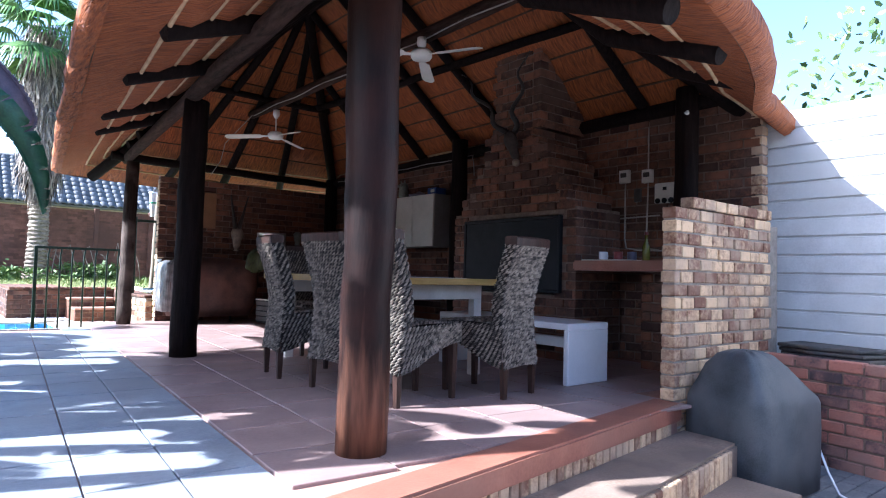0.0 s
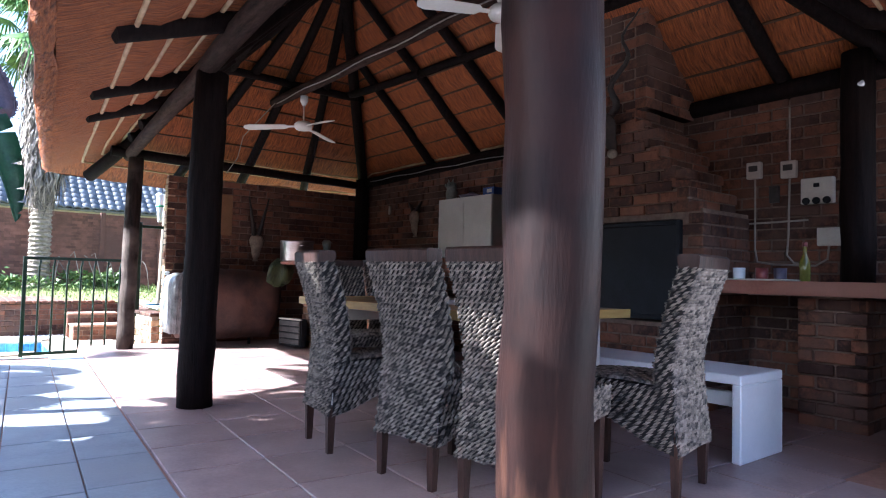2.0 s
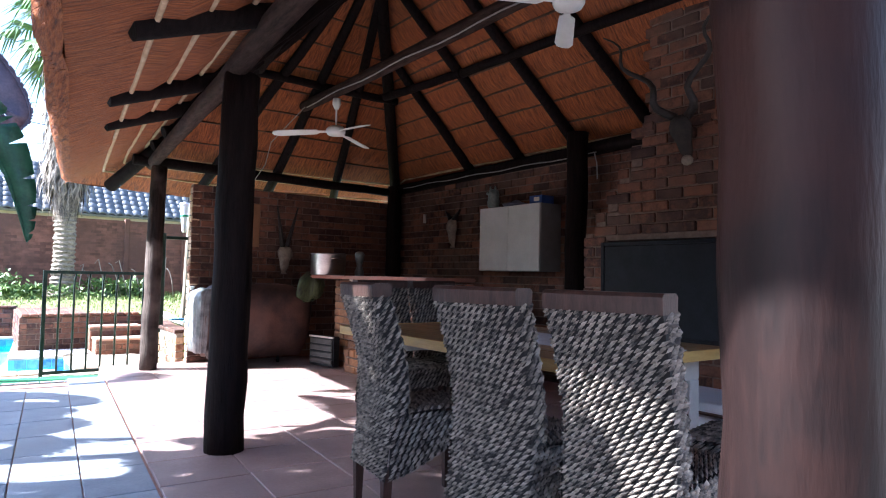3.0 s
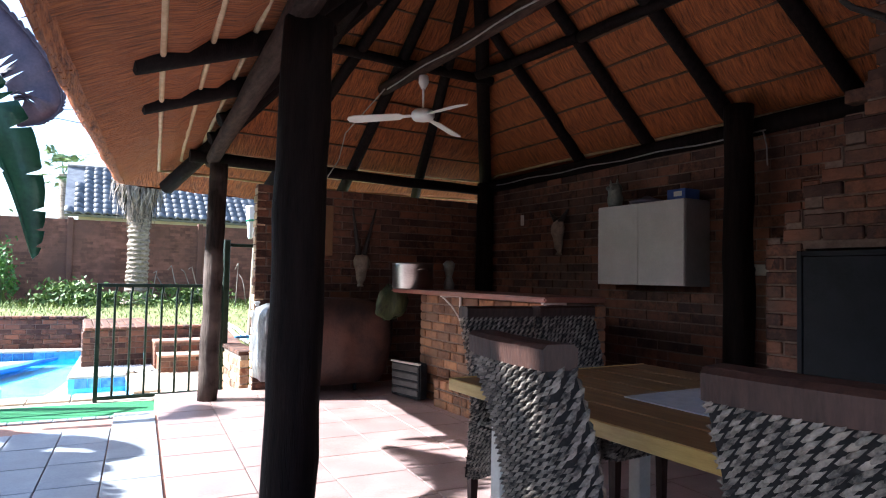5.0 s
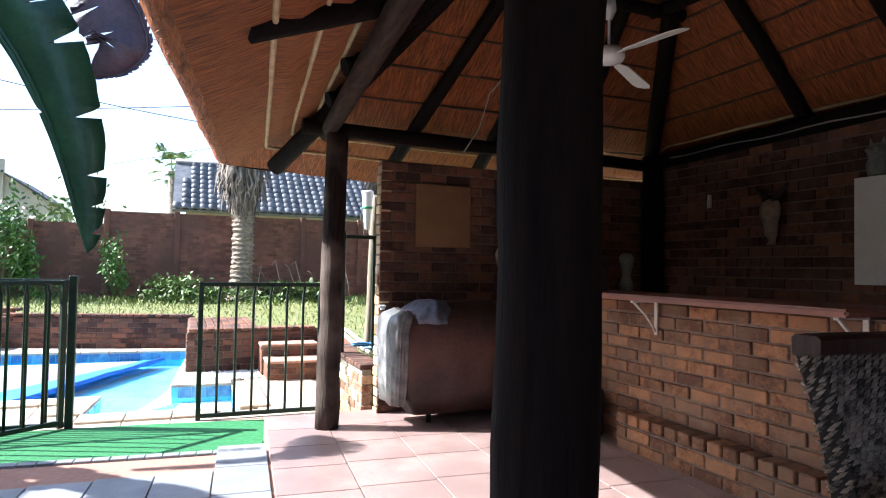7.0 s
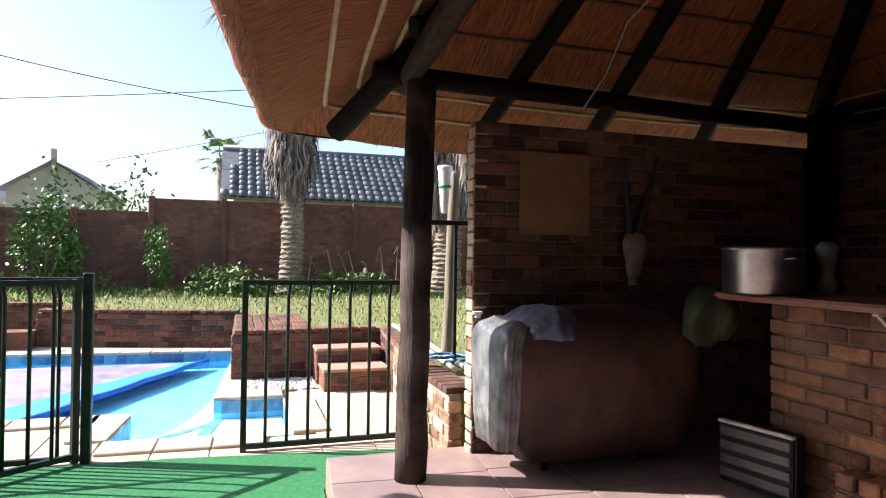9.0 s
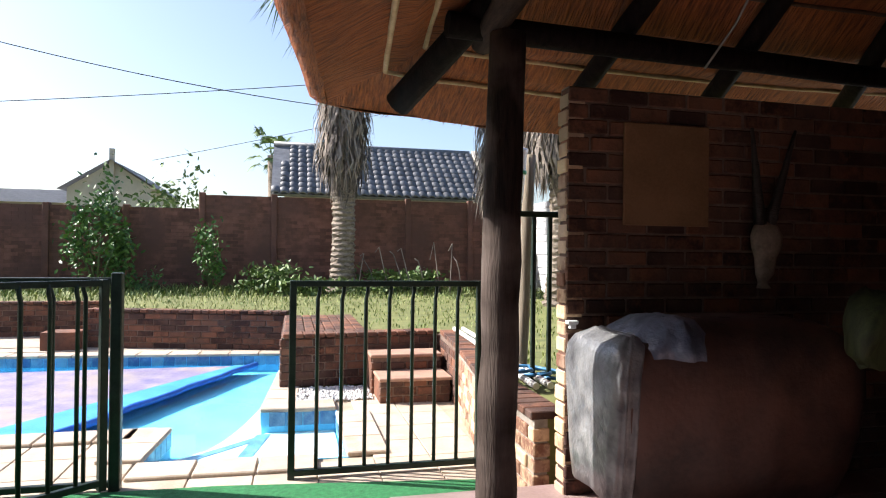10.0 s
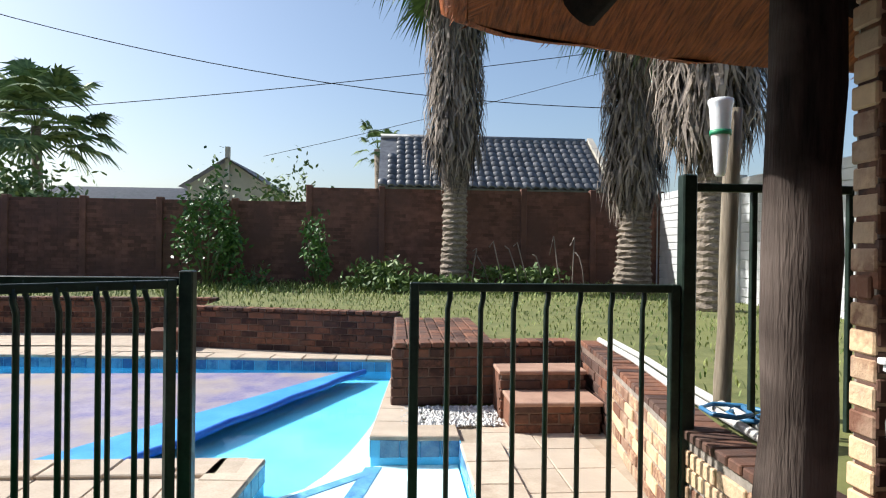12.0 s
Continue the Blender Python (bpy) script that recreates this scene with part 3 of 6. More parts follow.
tagged(part("roof_post", bm, LOG), "black round pole standing on the red counter", "post", "roof posts", "structure")

APEX, FRONT_APEX = Vector((3.12, 7.15, 4.15)), Vector((3.12, 4.45, 4.15))
PLATE_FRONT, PLATE_FAR = 2.55, 9.75


def ridge_at(y):
    return FRONT_APEX.lerp(APEX, min(1.0, max(0.0, (y - PLATE_FRONT) / (PLATE_FAR - PLATE_FRONT))))


def front_eave_y(x):
    """The front eave swings back towards the white boundary wall."""
    return min(1.46 + 0.0185 * max(0.0, x - 0.3) ** 2.7, 2.29 + 0.12 * (x - 4.41))


def front_plate_y(x):
    return PLATE_FRONT + 0.06 * (x - 1.13)


def loops(n_side=40, n_far=26):
    """For the eave, the plate and the ridge, matching points all round: the pool side, the far hip, the wall side, the front hip."""
    rows = []
    for i in range(n_side):
        y = PLATE_FRONT + (PLATE_FAR - PLATE_FRONT) * i / n_side
        y_eave = 1.62 + (10.35 - 1.62) * i / n_side
        rows.append((Vector((eave_x(y_eave) + 0.2 * max(0.0, 1 - i / 3), y_eave, 2.06)), Vector((post_x(y), y, 2.50)), ridge_at(y)))
    for i in range(n_far + 1):
        u = i / n_far
        x = post_x(PLATE_FAR) + (5.0 - post_x(PLATE_FAR)) * u
        e = Vector((1.00 + 4.7 * u, 10.35 + 0.42 * min(1.0, 4 * u, 4 * (1 - u)) ** 0.6, 2.06 + 0.02 * math.sin(9 * u)))
        rows.append((e, Vector((x, 9.78, 2.44)), APEX.copy()))
    for i in range(1, n_side + 1):
        y = PLATE_FAR + (2.78 - PLATE_FAR) * i / n_side
        y_eave = 10.35 + (2.62 - 10.35) * i / n_side
        rows.append((Vector((5.75, y_eave, 2.02)), Vector((5.0, y, 2.52)), ridge_at(y)))
    for i in range(1, n_far + 1):
        u = i / n_far
        x, x_eave = 5.0 + (post_x(PLATE_FRONT) - 5.0) * u, 5.68 - 5.4 * u
        rows.append((Vector((x_eave, front_eave_y(x_eave), 2.00 + 0.1 * min(1.0, 4 * u))), Vector((x, front_plate_y(x), 2.50)), FRONT_APEX.copy()))
    rows.append(rows[0])
    return rows


def slope_point(row, s):
    """s: 0 at the eave, 1 at the plate, 2 at the ridge."""
    e, p, r = row
    return e.lerp(p, s) if s < 1 else p.lerp(r, s - 1)


ROWS_OF_ROOF = loops()
STEPS = [0, 0.1, 0.2, 0.3, 0.4, 0.53, 0.66, 0.78, 0.9, 1.0, 1.08] + [1.08 + 0.055 * k for k in range(1, 15)] + [1.89, 1.95, 2.0]
COURSES = (0.40, 0.66, 0.90, 1.08, 1.19, 1.30, 1.41, 1.52, 1.63, 1.74, 1.85)
roof = thing("roof", "hipped thatch roof on dark pole rafters", "roof", kind="structure")
n_rows = len(ROWS_OF_ROOF)
for name, lift, label in (("thatch_underside", 0.0, "orange-brown thatch seen from below"), ("thatch_top", 0.27, "grey weathered outer thatch")):
    bm = bmesh.new()
    grid = []
    for row in ROWS_OF_ROOF:
        line = []
        for s in STEPS:
            p = slope_point(row, s)
            wave = 0.022 * noise.noise(p * 2.2) + 0.012 * noise.noise(p * 7)
            if lift == 0 and 0.4 < s < 1.9:
                wave -= 0.034 if min(abs(s - c) for c in COURSES) > 0.04 else 0.0
            line.append(bm.verts.new(p + Vector((0, 0, lift * (0.75 if s == 0 else 1.0) + wave))))
        grid.append(line)
    for i in range(n_rows - 1):
        for j in range(len(STEPS) - 1):
            f = bm.faces.new((grid[i][j], grid[i + 1][j], grid[i + 1][j + 1], grid[i][j + 1]))
            f.smooth = True
            f.material_index = 1 if 40 <= i < 66 or i >= 106 else 0
    part(name, bm, [THATCH_SIDE, THATCH_END] if lift == 0 else [THATCH_TOP, THATCH_TOP], roof, label)
# the cut edge of the thatch, as a rounded lip
bm = bmesh.new()
lip = []
for k, row in enumerate(ROWS_OF_ROOF):
    e, p, _ = row
    out = (e - p)
    out.z = 0
    out.normalize()
    w = 0.02 * noise.noise(e * 3)
    lip.append([bm.verts.new(e + out * (d + w) + Vector((0, 0, h + 0.02 * noise.noise(e * 5)))) for d, h in ((0.0, 0.0), (0.06, 0.01), (0.12, 0.05), (0.13, 0.12), (0.09, 0.18), (-0.02, 0.215))])
for a, b in zip(lip, lip[1:]):
    for k in range(5):
        bm.faces.new((a[k], b[k], b[k + 1], a[k + 1])).smooth = True
part("eave_edge", bm, THATCH_END, roof, "trimmed orange edge of the thatch")
# loose straw ends along the edge
rs = random.Random(8)
verts, faces = [], []
for a, b in zip(ROWS_OF_ROOF, ROWS_OF_ROOF[1:]):
    for _ in range(34):
        t = rs.random()
        e = a[0].lerp(b[0], t)
        out = (a[0] - a[1])
        out.z = 0
        out.normalize()
        tang = (b[0] - a[0]).normalized()
        base = e + out * rs.uniform(0.0, 0.08) + Vector((0, 0, rs.uniform(0.0, 0.2)))
        tip = base + out * rs.uniform(0.01, 0.045) + Vector((0, 0, rs.uniform(-0.035, 0.005))) + tang * rs.uniform(-0.02, 0.02)
        n0 = len(verts)
        verts += [base - tang * 0.004, base + tang * 0.004, tip, base + Vector((0, 0, 0.006))]
        faces += [(n0, n0 + 1, n0 + 2), (n0 + 1, n0 + 3, n0 + 2), (n0 + 3, n0, n0 + 2)]
me = bpy.data.meshes.new("straw_ends")
me.from_pydata(verts, [], faces)
me.materials.append(THATCH_END)
straw = new("straw_ends", me)
straw.parent = roof
tagged(straw, "loose straw ends along the eave", kind="stuff")
# battens under the thatch
for s in COURSES:
    for lo, hi in ((0, 41), (40, 67), (66, 107), (106, n_rows)):
        bm = bmesh.new()
        tube(bm, [slope_point(r, s) - Vector((0, 0, 0.006 + 0.006 * noise.noise(slope_point(r, s) * 4))) for r in ROWS_OF_ROOF[lo:hi]], 0.011 if s > 1 else 0.015, 6)
        part("batten", bm, BATTEN if s > 1 else LATH, roof)
# wall plates, rafters, ties
def beam(name, a, b, r0, r1, seed, material=LOG, label="", n=7):
    bm = bmesh.new()
    add_log(bm, a, b, r0, r1, seed, 12, n)
    return part(name, bm, material, roof, label)


beam("wall_plate", (post_x(1.9), 1.9, 2.38), (1.72, 9.78, 2.29), 0.07, 0.065, 11, LOG_GREY, "weathered pole plate over the posts", 12)
beam("wall_plate", (1.5, 9.62, 2.30), (5.05, 9.72, 2.26), 0.06, 0.055, 12)
beam("wall_plate", (4.98, 9.8, 2.30), (4.98, 2.62, 2.42), 0.07, 0.07, 13, n=12)
def rafter(out, foot, top, r0, r1, seed):
    bm = bmesh.new()
    pts = log_points(out, foot, 4, 0.0, seed) + log_points(foot, top, 7, 0.006, seed + 1)[1:]
    tube(bm, pts, [r0 + (r1 - r0) * i / (len(pts) - 1) for i in range(len(pts))], 12)
    part("rafter", bm, LOG, roof)


seed = 20
FRONT_LEFT, FRONT_RIGHT = Vector((post_x(PLATE_FRONT), PLATE_FRONT, 2.42)), Vector((5.0, 2.78, 2.42))


def rafter_top(y, corner):
    """On the ridge, or on the front hip for the short rafters near the corner."""
    top_y = 2.65 + 4.5 * min(1.0, max(0.0, (y - 1.75) / 5.4))
    if top_y > FRONT_APEX.y:
        return Vector((3.12, top_y, 4.05))
    return corner.lerp(FRONT_APEX, 0.12 + 0.88 * (y - 2.6) / 2.0) - Vector((0, 0, 0.09))


for y, reach in ((3.2, 0.55), (4.1, 0.6), (5.2, 0.66), (6.58, 0.66), (7.46, 0.62)):
    seed += 3
    foot = Vector((post_x(y), y, 2.43))
    rafter(foot + Vector((-reach, -0.02, -0.36 * reach)), foot, rafter_top(y, FRONT_LEFT), 0.07, 0.05, seed)
for i, y in enumerate((8.3, 9.05)):
    foot = Vector((post_x(y), y, 2.40))
    rafter(foot + Vector((-0.08, -0.01, -0.03)), foot, APEX.lerp(Vector((post_x(9.75), 9.75, 2.44)), 0.32 + 0.3 * i) - Vector((0, 0, 0.08)), 0.055, 0.046, 70 + 3 * i)
for y in (3.6, 5.43, 6.33, 7.2, 8.1):
    seed += 1
    foot = Vector((5.0, y, 2.46))
    top = rafter_top(y, FRONT_RIGHT) if y < 7.3 else APEX.lerp(Vector((5.0, 9.75, 2.44)), 0.3) - Vector((0, 0, 0.08))
    beam("rafter", foot + (foot - top).normalized() * 0.35, top, 0.062, 0.05, seed)
for k, x in enumerate((2.28, 3.15, 4.05)):
    foot = Vector((x, front_plate_y(x), 2.43))
    reach = foot.y - front_eave_y(x) - 0.14
    rafter(foot + Vector((0.04, -reach, -0.39 * reach)), foot, FRONT_APEX + Vector((0.1 * (k - 1), -0.05, -0.12)), 0.07, 0.05, 80 + 3 * k)
for i, x in enumerate((2.45, 3.2, 4.05)):
    foot = Vector((x, 9.75, 2.36))
    top = APEX + Vector((0.12 * (i - 1), 0.05, -0.12))
    beam("rafter", foot + (foot - top).normalized() * 0.5, top, 0.058, 0.046, 50 + i)
beam("hip_rafter", (1.36, 10.12, 2.04), APEX - Vector((0, 0, 0.12)), 0.075, 0.06, 60)
beam("hip_rafter", (5.05, 9.85, 2.32), APEX - Vector((0, 0, 0.12)), 0.075, 0.06, 61)
beam("hip_rafter", FRONT_LEFT + Vector((-0.62, -0.72, -0.36)), FRONT_APEX - Vector((0, 0, 0.12)), 0.075, 0.06, 74)
beam("hip_rafter", FRONT_RIGHT + Vector((0.12, -0.1, -0.14)), FRONT_APEX - Vector((0, 0, 0.12)), 0.075, 0.06, 75)
beam("ridge_pole", (3.12, 4.35, 4.02), (3.12, 7.25, 4.02), 0.06, 0.06, 62)
beam("tie_beam", (3.13, 3.2, 3.02), (3.13, 8.8, 3.00), 0.065, 0.06, 63, LOG_GREY, n=12)
HIP_L, HIP_R = Vector((1.62, 9.75, 2.4)).lerp(APEX, 0.5), Vector((5.0, 9.75, 2.4)).lerp(APEX, 0.5)
beam("collar", HIP_L - Vector((0.1, 0, 0.1)), HIP_R + Vector((0.1, 0, -0.1)), 0.045, 0.045, 66)
beam("collar", HIP_R + Vector((-0.1, 0.1, -0.08)), Vector((4.10, 7.1, 3.18)), 0.045, 0.045, 67)
beam("collar", HIP_L + Vector((0.1, 0.1, -0.08)), Vector((2.2, 6.9, 3.18)), 0.045, 0.045, 68)
beam("collar", (4.10, 7.1, 3.18), (4.15, 3.65, 3.12), 0.045, 0.045, 69, n=10)

# ---- floor tiles and front steps ----
def tile_mesh(w, d, material, h=0.016):
    bm = bmesh.new()
    soft_box(bm, (0.004, 0.004, -0.004), (w - 0.004, d - 0.004, h), 0.003)
    return mesh_of("tile", bm, material)


SKEW = math.degrees(math.atan(0.08))
TILE_TOP = 0.012
floor_base = bpy.data.objects["floor"]
RED_W = 0.455
red_mesh = tile_mesh(RED_W, RED_W, RED_TILE)
grey_mesh = tile_mesh(0.315, 0.475, GREY_TILE)
for i in range(9):
    for j in range(18):
        x0 = 0.93 - 0.43 + 0.012 + RED_W * i
        y0 = 1.78 + RED_W * j
        x, y = x0 + 0.08 * y0, y0
        if y < front_y(x) - 0.02 or y > 9.55 or x > 4.75 or (x > 3.0 and y < 2.4):
            continue
        ob = new("tile", red_mesh)
        ob.parent = floor_base
        ob.matrix_basis = pose(x, y, -0.012, 0, 0, -SKEW)
for i in range(10):
    for j in range(16):
        y0 = 1.62 + 0.475 * j
        x = 0.50 - 0.315 * (i + 1) + 0.08 * y0
        if y0 < front_y(x) - 0.02 or y0 > 8.75 - 0.04 * i or x < -2.6:
            continue
        ob = new("tile", grey_mesh)
        ob.parent = floor_base
        ob.matrix_basis = pose(x, y0, -0.012, 0, 0, -SKEW)
# small edging tiles at the far end of the grey floor
bm = bmesh.new()
soft_box(bm, (0.003, 0, -0.004), (0.097, 0.07, 0.016), 0.003)
edging_mesh = mesh_of("edging_tile", bm, GREY_TILE)
lay("edging_tile", edging_mesh, floor_base, (-2.2, 9.33), (1.2, 9.04), -0.012, 0.1)
bm = bmesh.new()
prism(bm, [(1.30, 9.52), (5.0, 9.52), (5.0, 9.96), (1.33, 9.96)], -0.014, 0.003)
part("far_edge", bm, RED_TILE, floor_base)
# red nosing and brick riser along the front edge
bm = bmesh.new()
a, b = Vector((-2.6, front_y(-2.6))), Vector((3.40, front_y(3.40)))
prism(bm, [(a.x, a.y - 0.045), (b.x, b.y - 0.045), (b.x, b.y + 0.16), (a.x, a.y + 0.16)], -0.105, 0.006)
bmesh.ops.bevel(bm, geom=bm.edges[:], offset=0.012, segments=2, affect="EDGES")
part("nosing", bm, RED_PAINT, floor_base, "worn red painted floor edge")
front_steps = thing("front_steps", "wide weathered paved steps up to the red floor", "steps", kind="structure")
STEP_TOP = surf("worn_step", (0.17, 0.115, 0.085), (0.34, 0.25, 0.19), 6, rough=0.8, bump=0.35, dirt=(0.14, 0.10, 0.08), dirt_scale=3)
for k, (top, depth, x1) in enumerate(((-0.17, 0.40, 3.42), (-0.335, 0.80, 3.30))):
    bm = bmesh.new()
    prism(bm, [(-2.6, front_y(-2.6) - depth), (x1, front_y(x1) - depth), (x1 + 0.03, front_y(x1) - 0.02), (-2.6, front_y(-2.6) - 0.02)], -0.6, top)
    bmesh.ops.bevel(bm, geom=bm.edges[:], offset=0.015, segments=2, affect="EDGES")
    part("tread", bm, STEP_TOP, front_steps)
riser_mesh_bm = bmesh.new()
soft_box(riser_mesh_bm, (0.004, 0, 0), (0.07, 0.05, 0.16), 0.006)
riser_mesh = mesh_of("riser_brick", riser_mesh_bm, BRICK_PALE)
for depth, z in ((0.03, -0.262), (0.415, -0.345), (0.815, -0.505)):
    lay("riser_brick", riser_mesh, front_steps, (0.2, front_y(0.2) - depth), (3.3, front_y(3.3) - depth), z, 0.074)
# grey paving bricks of the path
bm = bmesh.new()
soft_box(bm, (0.003, 0.003, 0), (0.217, 0.107, 0.05), 0.005)
GREY_PAVER = surf("grey_paver", (0.13, 0.13, 0.135), (0.25, 0.245, 0.24), 6, rough=0.85, bump=0.3, piece=0.4)
paver_mesh = mesh_of("paver", bm, GREY_PAVER)
path = bpy.data.objects["pavement_1"]
for i in range(15):
    for j in range(20):
        ob = new("paver", paver_mesh)
        ob.parent = path
        ob.matrix_basis = pose(2.0 + 0.22 * i - (0.11 if j % 2 else 0), 0.35 + 0.11 * j, GROUND_Z - 0.045)
bm = bmesh.new()
box(bm, (-6, -6, GROUND_Z - 0.3), (5.2, 0.34, GROUND_Z))
box(bm, (-6, 0.34, GROUND_Z - 0.3), (1.88, 2.2, GROUND_Z))
part("bedding", bm, GREY_PAVER, path)
# tan paving slabs by the pool
pool_paving = bpy.data.objects["pavement_2"]
bm = bmesh.new()
soft_box(bm, (0.003, 0.003, -0.01), (0.395, 0.395, 0.012), 0.004)
slab_mesh = mesh_of("slab", bm, PAVING)
for i in range(16):
    for j in range(9):
        x, y = -4.2 + 0.4 * i, 10.02 + 0.4 * j
        if (x < -0.6 and y < 11.7) or (y < 10.9 and x > 0.5) or (x > 1.26 and x < 1.86 and y < 13.2) or (-0.6 <= x < 1.8 and y < 10.95):
            ob = new("slab", slab_mesh)
            ob.parent = pool_paving
            ob.matrix_basis = pose(x, y, PAVE_Z)
# planter of red bricks with a dark slab on top
planter = thing("planter", "red and blue-grey brick planter against the white wall", "planter", kind="structure")
BRICK_RED = surf("red_blue_brick", (0.07, 0.045, 0.05), (0.44, 0.17, 0.12), 8, rough=0.8, bump=0.5, piece=0.9, dirt=(0.28, 0.15, 0.12), dirt_scale=4)
brick_face(planter, (4.66, 2.30), (4.40, 0.2), GROUND_Z, 0.23, BRICK_RED, limit=120, seed=71)
bm = bmesh.new()
prism(bm, [(4.48, 0.2), (5.18, 0.2), (5.18, 2.3), (4.74, 2.3)], GROUND_Z, 0.20)
part("fill", bm, MORTAR, planter)
SLATE = surf("dark_slate", (0.018, 0.018, 0.02), (0.07, 0.068, 0.07), 8, rough=0.7, bump=0.8, dirt=(0.12, 0.10, 0.08), dirt_scale=5)
bm = bmesh.new()
for k in range(3):
    pts = [(4.72, 1.62 + 0.03 * k), (4.98, 1.55), (5.12, 2.22), (4.86 - 0.03 * k, 2.27), (4.70, 1.98)]
    prism(bm, pts, 0.235 + 0.034 * k, 0.262 + 0.034 * k)
bmesh.ops.bevel(bm, geom=bm.edges[:], offset=0.006, segments=1, affect="EDGES")
tagged(part("slate_slab", bm, SLATE), "dark rough slate slabs stacked on the planter", "slate")

# ---- green turf, gates and fence ----
bm = bmesh.new()
prism(bm, [(-2.8, 9.42), (1.24, 9.10), (1.30, 9.99), (2.02, 9.99), (2.04, 10.64), (0.4, 10.86), (-2.8, 10.98)], PAVE_Z - 0.004, PAVE_Z + 0.024)
tagged(part("turf_mat", bm, CARPET), "bright green artificial turf mat inside the gate", "turf mat", kind="structure")
GREEN_STEEL = surf("dark_green_steel", (0.007, 0.014, 0.010), (0.022, 0.038, 0.028), 14, rough=0.4, bump=0.15, spec=0.3)


def square_bar(bm, a, b, r):
    """A square steel tube from a to b."""
    a, b = Vector(a), Vector(b)
    m = (b - a).to_track_quat("Z", "Y").to_matrix().to_4x4()
    m.translation = a
    start = len(bm.verts)
    soft_box(bm, (-r, -r, 0), (r, r, (b - a).length), r * 0.2)
    bm.verts.ensure_lookup_table()
    bmesh.ops.transform(bm, matrix=m, verts=bm.verts[start:])


def fence_panel(name, label, category, width, n, z0, z1, stiles=(True, True), at=Matrix(), post_h=0.0):
    """A panel along local x: frame and upright bars that kink near the top rail."""
    panel = thing(name, label, category, at=at)
    for k, (a, b, r) in enumerate((((0, 0, z1), (width, 0, z1), 0.019), ((0, 0, z0), (width, 0, z0), 0.019))):
        bm = bmesh.new()
        square_bar(bm, a, b, r)
        part("rail", bm, GREEN_STEEL, panel)
    for k, x in enumerate((0.0, width)):
        if stiles[k]:
            bm = bmesh.new()
            square_bar(bm, (x, 0, z0 - 0.05), (x, 0, z1 + 0.02 + (post_h if k == 0 else 0)), 0.022 if not (post_h and k == 0) else 0.032)
            part("stile", bm, GREEN_STEEL, panel)
    for i in range(n):
        x = width * (i + 1) / (n + 1)
        bm = bmesh.new()
        tube(bm, [(x, 0, z0), (x, 0, z1 - 0.10), (x + 0.012, 0.008, z1 - 0.05), (x + 0.012, 0.008, z1)], 0.013, 8)
        part("bar", bm, GREEN_STEEL, panel)
    return panel


fence_panel("pool_gate", "dark green steel pool gate with kinked bars", "gate", 1.24, 7, -0.17, 1.035, at=pose(0.83, 10.92, 0))
fence_panel("pool_fence", "dark green steel pool fence with upright bars", "fence", 2.6, 14, -0.17, 1.05, at=pose(-0.20, 10.95, 0, 0, 0, 180), post_h=0.03)
fence_panel("pool_gate", "dark green steel gate leaf swung open beside the post", "gate", 1.15, 7, -0.14, 1.04, at=pose(-0.26, 10.90, 0, 0, 0, 218))
corner_post = thing("fence_post", "tall dark green steel post with rails to the brick wall", "fence post")
bm = bmesh.new()
square_bar(bm, (2.13, 10.92, PAVE_Z), (2.13, 10.92, 1.58), 0.035)
part("post", bm, GREEN_STEEL, corner_post)
for z in (1.52, 0.06):
    bm = bmesh.new()
    square_bar(bm, (2.13, 10.92, z), (2.95, 10.92, z), 0.02)
    part("rail", bm, GREEN_STEEL, corner_post)
for x in (2.46, 2.58, 2.95):
    bm = bmesh.new()
    square_bar(bm, (x, 10.92, LAWN_Z - 0.3), (x, 10.92, 1.54), 0.014)
    part("bar", bm, GREEN_STEEL, corner_post)

# ---- woven dining chairs ----
WEAVE = surf("seagrass_weave", (0.020, 0.016, 0.014), (0.34, 0.28, 0.225), 30, rough=0.75, bump=0.4, fine=140, piece=0.35)
# near-black backing of the knots: shade in the gaps, put into the colour
WEAVE_GAP_SHADE = surf("weave_shadow", (0.005, 0.004, 0.0035), (0.014, 0.011, 0.010), 40, rough=0.9, bump=0.3)
CHAIR_WOOD = surf("dark_chair_wood", (0.018, 0.008, 0.006), (0.055, 0.025, 0.018), 8, (5, 5, 1), 0.5, 0.2, 40, spec=0.3)


